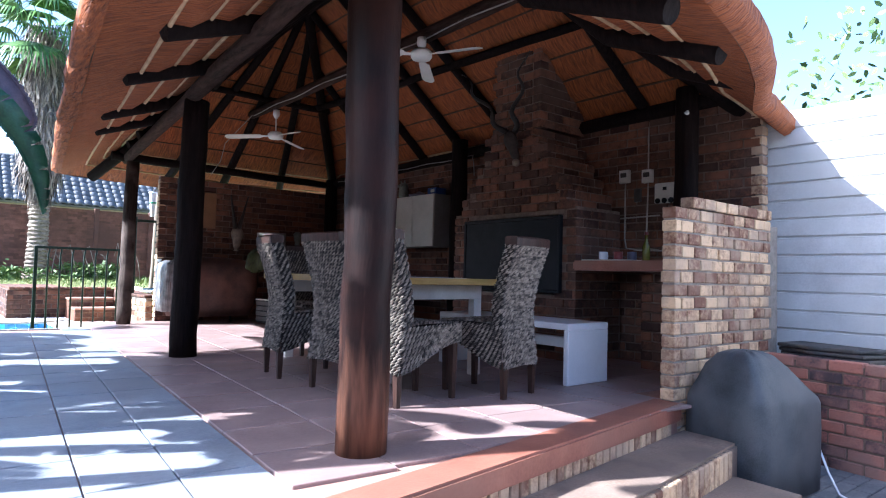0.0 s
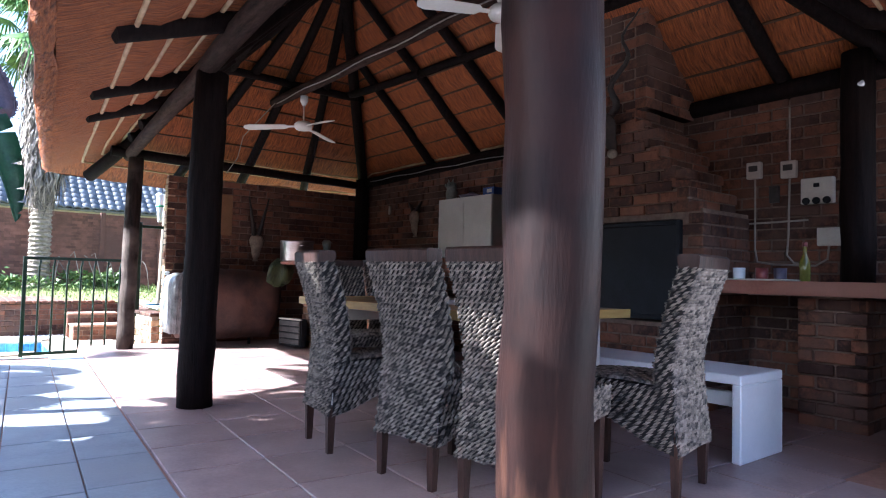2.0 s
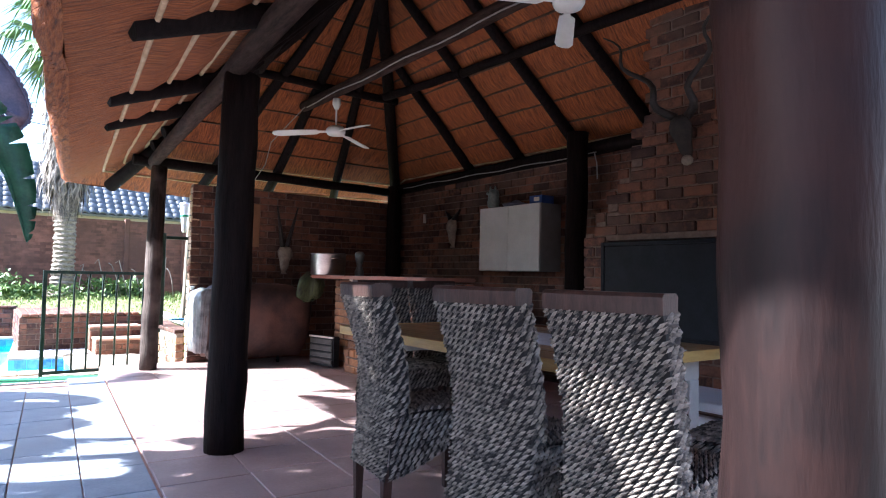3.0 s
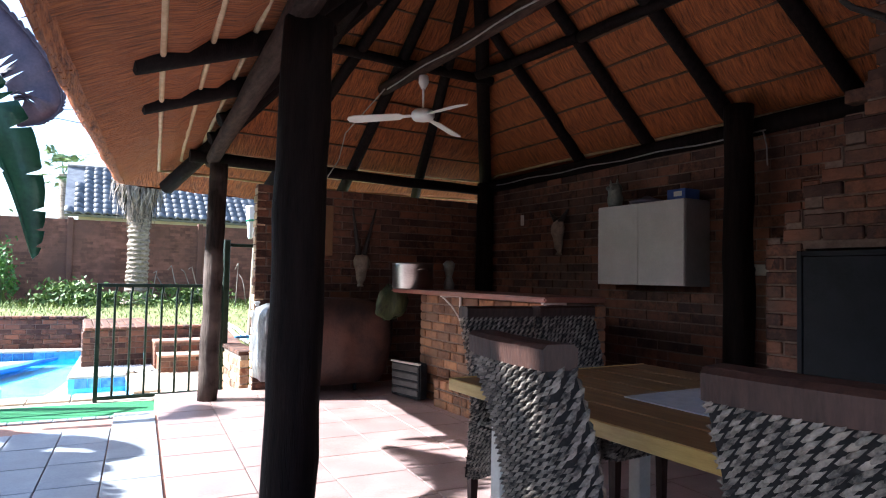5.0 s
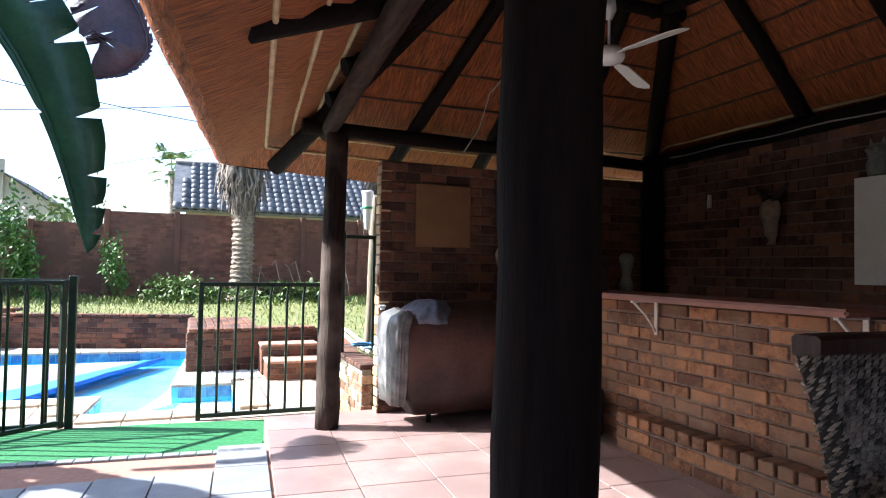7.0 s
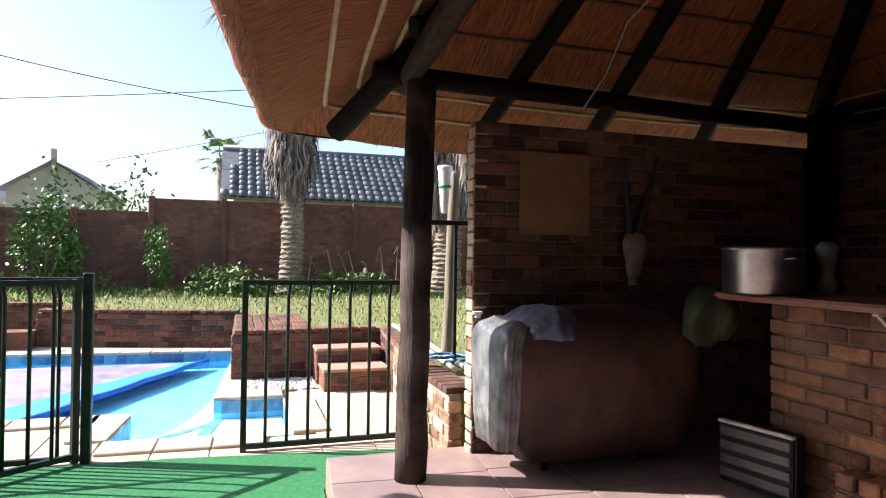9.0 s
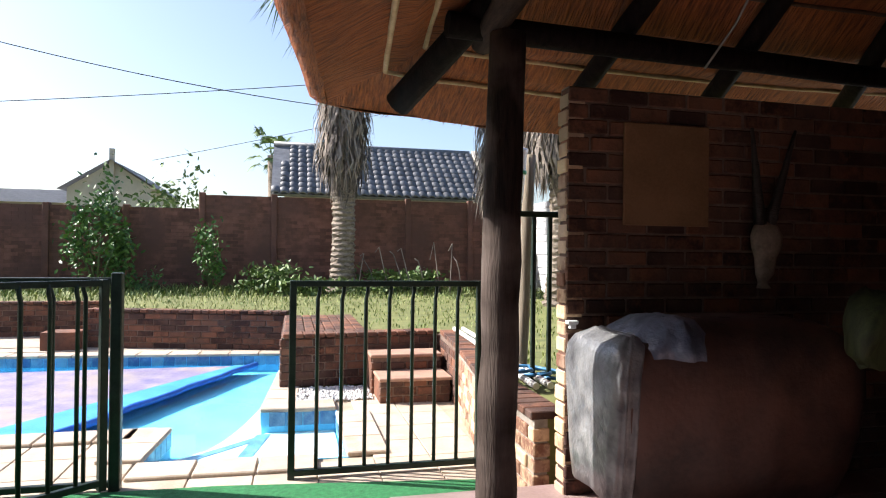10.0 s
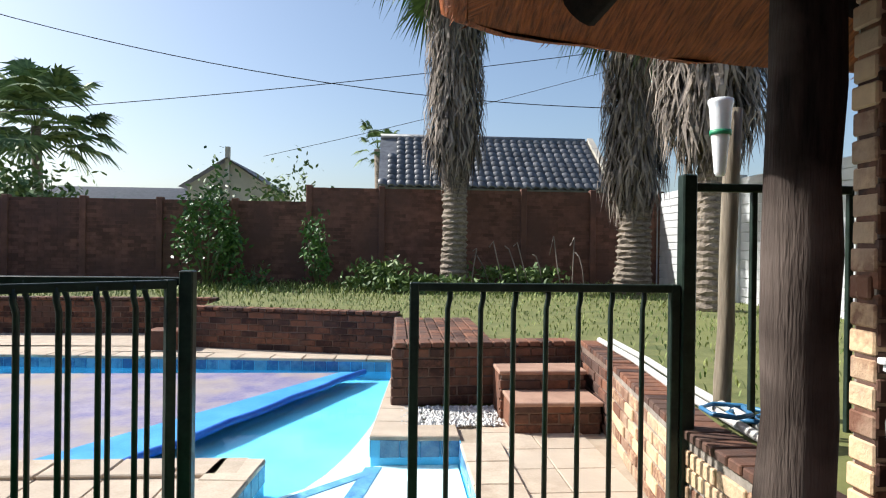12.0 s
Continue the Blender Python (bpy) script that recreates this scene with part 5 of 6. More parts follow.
for child in kudu.children:
    if child.name.startswith("skull"):
        child.data.materials.clear()
        child.data.materials.append(surf("dark_hide", (0.012, 0.008, 0.006), (0.045, 0.028, 0.02), 14, rough=0.8, bump=0.4))
bm = bmesh.new()
bmesh.ops.create_uvsphere(bm, u_segments=12, v_segments=8, radius=0.05, matrix=Matrix.Translation((0, -0.06, -0.125)) @ Matrix.Diagonal((0.9, 0.7, 0.8, 1)))
part("nose", bm, BONE, kudu, "white nose patch")
bm = bmesh.new()
soft_box(bm, (5.01, 9.02, 1.80), (5.035, 9.06, 1.92), 0.004)
tagged(part("bottle_opener", bm, PALE_METAL), "small pale bottle opener on the brick wall", "bottle opener")
STEEL = surf("brushed_steel", (0.24, 0.23, 0.22), (0.40, 0.385, 0.37), 5, (1, 1, 2), 0.36, 0.04, 60, metal=1.0)
pot = thing("stock_pot", "tall steel stock pot standing on the bar", "pot")
bm = bmesh.new()
lathe(bm, [(0.185, 0.0), (0.20, 0.015), (0.202, 0.235), (0.21, 0.245), (0.202, 0.255), (0.185, 0.25)], (3.48, 8.78, 1.068), 28)
part("body", bm, STEEL, pot)
for s in (-1, 1):
    bm = bmesh.new()
    tube(bm, [(3.43, 8.78 + s * 0.195, 1.26), (3.435, 8.78 + s * 0.24, 1.265), (3.525, 8.78 + s * 0.24, 1.265), (3.53, 8.78 + s * 0.195, 1.26)], 0.008, 6)
    part("handle", bm, STEEL, pot)
bm = bmesh.new()
lathe(bm, [(0.05, 0), (0.055, 0.05), (0.03, 0.12), (0.05, 0.2), (0.06, 0.26), (0.03, 0.29)], (3.85, 8.70, 1.068), 14)
tagged(part("carved_head", bm, OWL), "grey carved ornament standing on the bar", "ornament")
GREEN_CLOTH = surf("striped_green_cloth", (0.005, 0.010, 0.003), (0.05, 0.066, 0.017), 5, (7, 7, 0.6), 0.7, 0.4, 60)
bag = thing("hanging_bag", "round green striped cloth bag hanging at the bar end", "bag")
bm = bmesh.new()
lathe(bm, [(0.03, -0.17), (0.09, -0.15), (0.145, -0.07), (0.16, 0.01), (0.14, 0.10), (0.08, 0.15), (0.03, 0.17)], (3.42, 9.10, 0.92), 28)
for v in bm.verts:
    v.co += Vector((0.08, 0.07, 0.06)) * noise.noise(v.co * 9) + Vector((0.035, 0.02, 0.03)) * noise.noise(v.co * 22)
part("body", bm, GREEN_CLOTH, bag)
bm = bmesh.new()
tube(bm, [(3.40, 9.10, 1.06), (3.41, 9.04, 1.10), (3.47, 9.02, 1.09), (3.46, 9.08, 1.04)], 0.012, 6)
part("strap", bm, GREEN_CLOTH, bag)
heater = thing("panel_heater", "low grey slatted heater standing beside the bar", "heater", at=pose(3.40, 8.74, FLOOR_Z, 0, 0, -78))
HEATER_GREY = surf("grey_enamel", (0.03, 0.027, 0.026), (0.07, 0.064, 0.06), 8, rough=0.45, bump=0.1)
bm = bmesh.new()
soft_box(bm, (-0.22, 0.0, 0.02), (0.22, 0.10, 0.36), 0.012, 2)
part("body", bm, STEEL_BLACK, heater)
for i in range(4):
    bm = bmesh.new()
    soft_box(bm, (-0.20, -0.012, 0.05 + 0.075 * i), (0.20, 0.004, 0.105 + 0.075 * i), 0.006)
    part("slat", bm, HEATER_GREY, heater)
bm = bmesh.new()
soft_box(bm, (-0.215, -0.016, 0.345), (0.215, 0.02, 0.362), 0.005)
part("top_trim", bm, PALE_METAL, heater, "pale metal top trim")

# ---- electrics on the back wall ----
def wall_box(name, label, category, y, z, w, h, d=0.05, x=5.05, material=CREAM):
    ob = thing(name, label, category)
    bm = bmesh.new()
    soft_box(bm, (x - d, y - w / 2, z - h / 2), (x - 0.002, y + w / 2, z + h / 2), 0.005)
    part("body", bm, material, ob)
    return ob


for y, z in ((3.84, 1.82), (3.58, 1.80)):
    sw = wall_box("light_switch", "cream light switch box on the brick wall", "switch", y, z, 0.11, 0.13)
    bm = bmesh.new()
    soft_box(bm, (4.993, y - 0.035, z - 0.01), (5.0, y + 0.035, z + 0.035), 0.003)
    part("rocker", bm, HEATER_GREY, sw)
wall_box("light_switch", "small grey switch on the brick wall", "switch", 3.69, 1.62, 0.07, 0.13, 0.04, material=HEATER_GREY)
meter = wall_box("meter_box", "white meter box with dark dials on the brick wall", "meter", 3.38, 1.62, 0.22, 0.19)
for k in range(3):
    bm = bmesh.new()
    lathe(bm, [(0.026, 0), (0.026, 0.012), (0.018, 0.014)], sides=14)
    dial = part("dial", bm, STEEL_BLACK, meter)
    dial.matrix_basis = pose(4.999, 3.31 + 0.07 * k, 1.545, 0, -90, 0)
bm = bmesh.new()
soft_box(bm, (4.994, 3.36, 1.645), (5.0, 3.40, 1.675), 0.002)
part("emblem", bm, STEEL_BLACK, meter)
sock = wall_box("wall_socket", "white double wall socket with a plug", "socket", 3.30, 1.28, 0.16, 0.13)
plug = wall_box("wall_socket", "white wall socket with a dark plug by the pole", "socket", 6.12, 1.29, 0.24, 0.085)
bm = bmesh.new()
lathe(bm, [(0.035, 0), (0.038, 0.02), (0.025, 0.045)], sides=12)
part("plug", bm, STEEL_BLACK, plug).matrix_basis = pose(4.998, 6.18, 1.29, 0, -90, 0)
CONDUIT = surf("cream_conduit", (0.30, 0.26, 0.22), (0.42, 0.37, 0.32), 10, rough=0.6, bump=0.05)
for pts, label in ((((3.84, 1.76), (3.84, 1.2), (3.82, 1.1), (3.7, 1.08), (3.4, 1.07), (3.32, 1.12), (3.31, 1.22)), "cream cable looping down the brick wall"),
                   (((3.58, 1.74), (3.59, 1.3), (3.60, 1.15), (3.55, 1.09), (3.46, 1.075)), "cream cable hanging from the switch"),
                   (((3.58, 1.87), (3.58, 2.28)), "cream conduit up to the wall plate"),
                   (((4.0, 1.40), (3.7, 1.405), (3.45, 1.41)), "cream cable across the brick wall")):
    bm = bmesh.new()
    tube(bm, [(5.035, y, z) for y, z in pts], 0.008, 6)
    tagged(part("electric_cable", bm, CONDUIT), label, "cable")
lamp = thing("spotlight", "small white spotlight clipped under the wall plate", "spotlight")
bm = bmesh.new()
lathe(bm, [(0.010, 0), (0.018, 0.012), (0.021, 0.035), (0.016, 0.038)], sides=14)
part("head", bm, WHITE, lamp).matrix_basis = pose(4.74, 3.0, 2.25, 0, -60, 0)
bm = bmesh.new()
tube(bm, [(4.76, 3.0, 2.27), (4.80, 3.03, 2.30), (4.90, 3.05, 2.36)], 0.008, 6)
part("arm", bm, WHITE, lamp)
# on the side counter
RED_CLAY = surf("red_glaze", (0.16, 0.03, 0.03), (0.28, 0.06, 0.055), 10, rough=0.3, bump=0.05)
def mug(x, y, label, material):
    cup = thing("mug", label, "mug", at=pose(x, y, 0.95))
    bm = bmesh.new()
    lathe(bm, [(0.034, 0), (0.04, 0.01), (0.042, 0.09), (0.038, 0.09), (0.034, 0.02)], sides=18)
    part("body", bm, material, cup)
    bm = bmesh.new()
    tube(bm, [(0.04, 0, 0.075), (0.065, 0, 0.07), (0.07, 0, 0.045), (0.06, 0, 0.025), (0.04, 0, 0.02)], 0.006, 6)
    part("handle", bm, material, cup)


mug(4.50, 3.70, "white mug on the red counter", WHITE)
mug(4.52, 3.55, "red glazed mug on the red counter", RED_CLAY)
mug(4.60, 3.46, "dark mug on the red counter", PLATTER)
bottle = thing("bottle", "green-yellow glass bottle on the red counter", "bottle", at=pose(4.55, 3.28, 0.95))
bm = bmesh.new()
lathe(bm, [(0.03, 0), (0.034, 0.01), (0.034, 0.13), (0.014, 0.18), (0.013, 0.23), (0.015, 0.235)], sides=16)
OIL = surf("amber_glass", (0.10, 0.09, 0.01), (0.18, 0.16, 0.03), 8, rough=0.1, bump=0.0)
part("body", bm, OIL, bottle)
bm = bmesh.new()
lathe(bm, [(0.016, 0.235), (0.016, 0.262), (0.012, 0.265)], sides=12)
part("cap", bm, RED_CLAY, bottle)
bm = bmesh.new()
soft_box(bm, (4.30, 3.30, 0.951), (4.58, 3.80, 0.962), 0.004)
tagged(part("tray", bm, CREAM), "pale flat tray on the red counter", "tray")
hook = thing("wall_hook", "small white hook on the far brick wall", "hook")
bm = bmesh.new()
soft_box(bm, (2.185, 9.76, 0.885), (2.245, 9.795, 0.905), 0.004)
soft_box(bm, (2.20, 9.765, 0.862), (2.235, 9.79, 0.885), 0.004)
part("body", bm, WHITE, hook)

# ---- plants ----
LEAF_DARK = surf("strelitzia_leaf", (0.012, 0.055, 0.03), (0.04, 0.13, 0.06), 8, rough=0.35, bump=0.3, fine=60)
LEAF_PURPLE = surf("old_strelitzia_leaf", (0.035, 0.03, 0.05), (0.10, 0.08, 0.11), 8, rough=0.5, bump=0.4, fine=60)
LEAF_GREEN = surf("garden_leaf", (0.03, 0.09, 0.015), (0.12, 0.24, 0.05), 8, rough=0.5, bump=0.2, piece=0.5)
LEAF_SPRING = surf("weed_leaf", (0.05, 0.10, 0.02), (0.17, 0.24, 0.06), 8, rough=0.6, bump=0.1, piece=0.5)
LEAF_FAR = surf("tree_leaf", (0.05, 0.10, 0.03), (0.20, 0.28, 0.10), 6, rough=0.7, bump=0.1, piece=0.5)
STEM = surf("green_stem", (0.05, 0.08, 0.03), (0.12, 0.16, 0.06), 10, rough=0.6, bump=0.3)
BARK = surf("palm_bark", (0.10, 0.075, 0.055), (0.34, 0.28, 0.22), 8, (1, 1, 3), 0.9, 0.9, 30)
FROND_DEAD = surf("dead_frond", (0.085, 0.07, 0.06), (0.34, 0.28, 0.23), 10, (1, 1, 0.3), 0.9, 0.4, 30, piece=0.6)
GRASS = surf("grass_blade", (0.07, 0.13, 0.02), (0.30, 0.33, 0.10), 3, rough=0.7, bump=0.0, piece=0.5)
rp = random.Random(21)


def blade_leaf(name, spine, width, material, parent, tears=0.25, seed=0, fold=0.25, halves=(1.0, 1.0)):
    """A long paddle leaf along spine (points from the base to the tip), torn into ribbons along its side veins."""
    r = random.Random(seed)
    spine = [Vector(p) for p in spine]
    n = 46
    pts = []
    for i in range(n + 1):
        t = i / n * (len(spine) - 1)
        k = min(int(t), len(spine) - 2)
        p0, p1, p2, p3 = spine[max(k - 1, 0)], spine[k], spine[k + 1], spine[min(k + 2, len(spine) - 1)]
        u = t - k
        pts.append(0.5 * ((2 * p1) + (p2 - p0) * u + (2 * p0 - 5 * p1 + 4 * p2 - p3) * u * u + (3 * p1 - p0 - 3 * p2 + p3) * u ** 3))
    bm = bmesh.new()
    flat = Vector((rp.uniform(-0.2, 0.2), 1, 0.15)) if abs((spine[-1] - spine[0]).normalized().y) < 0.8 else Vector((1, 0, 0.2))
    for s in (-1, 1):
        prev = None
        for i in range(n + 1):
            f = i / n
            way = (pts[min(i + 1, n)] - pts[max(i - 1, 0)]).normalized()
            side = way.cross(flat).normalized() * s
            up = side.cross(way).normalized() * s
            w = width * halves[(s + 1) // 2] * (math.sin(math.pi * min(1.0, f * 0.93 + 0.07)) ** 0.7) * r.uniform(0.97, 1.03)
            sag = fold * w
            row = [bm.verts.new(pts[i]), bm.verts.new(pts[i] + side * w * 0.5 - up * sag * 0.2), bm.verts.new(pts[i] + side * w + way * w * 0.18 - up * sag)]
            if prev:
                bm.faces.new((prev[0], row[0], row[1], prev[1])).smooth = True
                if r.random() < tears:
                    pull = r.uniform(0.35, 0.95)
                    cut = bm.verts.new(row[2].co.lerp(prev[2].co, pull) - up * w * r.uniform(0.0, 0.18) + side * w * r.uniform(-0.12, 0.03))
                    bm.faces.new((prev[1], row[1], cut, prev[2])).smooth = True
                else:
                    bm.faces.new((prev[1], row[1], row[2], prev[2])).smooth = True
            prev = row
    bmesh.ops.recalc_face_normals(bm, faces=bm.faces)
    bmesh.ops.solidify(bm, geom=bm.faces[:], thickness=0.0025)
    tube(bm, pts[::3], [0.014 * (1 - 0.8 * i / len(pts[::3])) for i in range(len(pts[::3]))], 6)
    return part(name, bm, material, parent)


strelitzia = thing("strelitzia", "tall wild banana beside the shelter, torn leaves plus unseen shading leaves", "plant")
blade_leaf("leaf", [(-0.95, 7.0, 2.15), (-0.5, 6.95, 2.38), (-0.12, 6.9, 2.22), (0.17, 6.9, 1.90), (0.32, 6.9, 1.60), (0.42, 6.9, 1.24)], 0.20, LEAF_DARK, strelitzia, 0.3, 3, 0.12, (0.12, 1.0))
blade_leaf("leaf", [(-0.7, 8.4, 2.9), (-0.15, 8.4, 3.12), (0.28, 8.4, 2.78), (0.47, 8.4, 2.42), (0.40, 8.4, 2.24), (0.22, 8.4, 2.16)], 0.30, LEAF_PURPLE, strelitzia, 0.65, 5, 0.35, (1.0, 0.1))
blade_leaf("leaf", [(-0.9, 7.2, 2.4), (-0.5, 7.6, 2.65), (-0.15, 8.0, 2.5), (0.05, 8.3, 2.2)], 0.16, LEAF_PURPLE, strelitzia, 0.6, 6, 0.6)
# unseen leaves, added to throw dappled shade on the front floor
for k in range(70):
    base = Vector((rp.uniform(-3.0, -0.9), rp.uniform(4.25, 6.9), rp.uniform(1.0, 3.0)))
    turn = rp.uniform(0, 2 * math.pi)
    way = Vector((math.cos(turn), math.sin(turn), 0))
    if base.x + way.x * 1.0 > -0.55:
        way.x = -abs(way.x)
    size = rp.uniform(0.8, 1.25)
    if base.y - 0.45 * base.z + way.y * size < 2.6:
        way.y = abs(way.y)
    blade_leaf("leaf", [base, base + way * 0.35 * size + Vector((0, 0, 0.5 * size)), base + way * 0.75 * size + Vector((0, 0, 0.62 * size)), base + way * 1.1 * size + Vector((0, 0, 0.35 * size))], rp.uniform(0.15, 0.24), LEAF_DARK, strelitzia, 0.3, 10 + k, 0.3)
# more unseen leaves, added to shade the grey tiles and cut western sky light
for k in range(84):
    base = Vector((rp.uniform(-4.2, -1.9), rp.uniform(7.4, 10.2), rp.uniform(0.9, 2.2)))
    turn = rp.uniform(0, 2 * math.pi)
    way = Vector((math.cos(turn), math.sin(turn), 0))
    size = rp.uniform(0.7, 1.1)
    blade_leaf("leaf", [base, base + way * 0.3 * size + Vector((0, 0, 0.45 * size)), base + way * 0.65 * size + Vector((0, 0, 0.55 * size)), base + way * size + Vector((0, 0, 0.3 * size))], rp.uniform(0.17, 0.26), LEAF_DARK, strelitzia, 0.3, 110 + k, 0.3)
# high unseen leaves, added to break up the sun on the chairs
for k in range(46):
    base = Vector((rp.uniform(-3.4, -1.3), rp.uniform(5.1, 7.0), rp.uniform(2.5, 3.7)))
    turn = rp.uniform(0, 2 * math.pi)
    way = Vector((0.7 * math.cos(turn), 0.7 * math.sin(turn), 0))
    blade_leaf("leaf", [base, base + way * 0.3 + Vector((0, 0, 0.4)), base + way * 0.7 + Vector((0, 0, 0.5)), base + way + Vector((0, 0, 0.3))], rp.uniform(0.16, 0.24), LEAF_DARK, strelitzia, 0.3, 210 + k, 0.3)
# unseen leaves set along the sun's rays to shade two roof posts
for tx, ty, low, high, count in ((1.0, 2.42, 1.15, 1.5, 7), (1.3, 5.85, 0.1, 1.3, 22)):
    for k in range(count):
        far = rp.uniform(2.4, 3.9)
        base = Vector((tx - far, ty + rp.uniform(-0.35, 0.35) + 0.398 * far, rp.uniform(low, high) + 0.882 * far - 0.3))
        way = Vector((rp.uniform(-0.4, 0.2), rp.choice((-1, 1)) * rp.uniform(0.3, 0.6), 0))
        base -= way * 0.5
        blade_leaf("leaf", [base, base + way * 0.35 + Vector((0, 0, 0.3)), base + way * 0.75 + Vector((0, 0, 0.35)), base + way + Vector((0, 0, 0.15))], rp.uniform(0.14, 0.2), LEAF_DARK, strelitzia, 0.3, 310 + k, 0.3)
# unseen stems under the added shading leaves
for x, y, top in ((-2.1, 3.55, 3.4), (-2.3, 7.3, 3.3)):
    bm = bmesh.new()
    tube(bm, [(x, y, -0.6), (x + 0.05, y, 1.2), (x + 0.1, y + 0.05, top)], [0.1, 0.08, 0.05], 10)
    part("stem", bm, STEM, strelitzia)
for k in range(14):
    x, y = (rp.uniform(-2.6, -1.3), rp.uniform(4.2, 6.9)) if k < 9 else (rp.uniform(-3.3, -2.2), rp.uniform(8.5, 10.0))
    bm = bmesh.new()
    tube(bm, [(x, y, -0.6), (x + 0.05, y, 0.8), (x + rp.uniform(-0.1, 0.2), y + 0.1, rp.uniform(1.9, 2.7))], [0.09, 0.075, 0.05], 10)
    part("stem", bm, STEM, strelitzia)


def strips(name, spots, material, parent, kind="stuff"):
    """Many thin tapered leaves: (base, tip, half width, sideways)."""
    verts, faces = [], []
    for base, mid, tip, w, side in spots:
        n0 = len(verts)
        verts += [base - side * w * 0.6, base + side * w * 0.6, mid - side * w, mid + side * w, tip]
        faces += [(n0, n0 + 1, n0 + 3, n0 + 2), (n0 + 2, n0 + 3, n0 + 4)]
    me = bpy.data.meshes.new(name)
    me.from_pydata(verts, [], faces)
    me.materials.append(material)
    ob = new(name, me)
    ob.parent = parent
    return tagged(ob, kind=kind)


def palm(x, y, z, height, trunk_r, skirt_from, skirt_r, label, seed, crown=True):
    """A petticoat palm: ringed trunk, a skirt of dead fronds, a crown of fan leaves."""
    r = random.Random(seed)
    tree = thing("palm_tree", label, "palm")
    bm = bmesh.new()
    rings = []
    n = int(height / 0.055)
    for i in range(n + 1):
        h = height * i / n
        flare = 1 + 0.45 * math.exp(-h / 0.35)
        rad = trunk_r * flare * (1.0 + (0.09 if i % 2 else -0.04))
        rings.append([bm.verts.new((x + 0.03 * math.sin(h) + rad * (1 + 0.10 * r.uniform(-1, 1)) * math.cos(t), y + rad * math.sin(t), z + h + 0.02 * r.uniform(-1, 1))) for t in [2 * math.pi * k / 18 for k in range(18)]])
    for a, b in zip(rings, rings[1:]):
        for k in range(18):
            bm.faces.new((a[k], a[(k + 1) % 18], b[(k + 1) % 18], b[k]))
    part("trunk", bm, BARK, tree)
    spots = []
    for _ in range(2600):
        h = skirt_from + (height - skirt_from) * r.random()
        t = r.uniform(0, 2 * math.pi)
        full = min(1.0, 0.45 + (h - skirt_from) / 0.9)
        rad = skirt_r * full * r.uniform(0.55, 1.05)
        out = Vector((math.cos(t), math.sin(t), 0))
        side = Vector((-out.y, out.x, 0))
        top = Vector((x, y, z + h + 0.5)) + out * rad * 0.75
        length = r.uniform(0.45, 1.0)
        mid = Vector((x, y, z + h + 0.5 - length * 0.5)) + out * rad + side * r.uniform(-0.08, 0.08)
        tip = Vector((x, y, z + h + 0.5 - length)) + out * rad * r.uniform(0.85, 1.12) + side * r.uniform(-0.16, 0.16)
        spots.append((top, mid, tip, r.uniform(0.012, 0.032), side))
    strips("dead_fronds", spots, FROND_DEAD, tree)
    if crown:
        spots = []
        for k in range(34):
            t, lift = r.uniform(0, 2 * math.pi), r.uniform(-0.75, 0.9)
            out = Vector((math.cos(t) * math.cos(lift), math.sin(t) * math.cos(lift), math.sin(lift)))
            hub = Vector((x, y, z + height + 0.3)) + out * r.uniform(0.7, 1.2)
            side = Vector((-math.sin(t), math.cos(t), 0))
            spots.append((Vector((x, y, z + height + 0.1)), Vector((x, y, z + height + 0.2)) + out * 0.5, hub, 0.025, side))
            for q in range(20):
                a = -1.35 + 2.7 * q / 19
                way = out * math.cos(a) + side * math.sin(a)
                tip = hub + way * r.uniform(0.75, 1.0) + Vector((0, 0, -r.uniform(0.2, 0.75)))
                spots.append((hub, hub + way * 0.5 + Vector((0, 0, -0.05)), tip, 0.03, out.cross(way).cross(way).normalized() if abs(a) > 0.05 else side))
        strips("crown", spots, LEAF_GREEN, tree)
    return tree


palm(1.90, 20.6, LAWN_Z, 6.6, 0.23, 2.2, 0.62, "tall palm with a long grey skirt of dead fronds", 1)
palm(5.45, 20.2, LAWN_Z, 6.0, 0.30, 1.55, 0.68, "thick palm with a brown skirt of dead fronds by the wall", 2)
palm(5.30, 16.9, LAWN_Z, 5.2, 0.17, 2.15, 0.85, "palm with a wide ragged skirt of dead fronds on the lawn", 3)


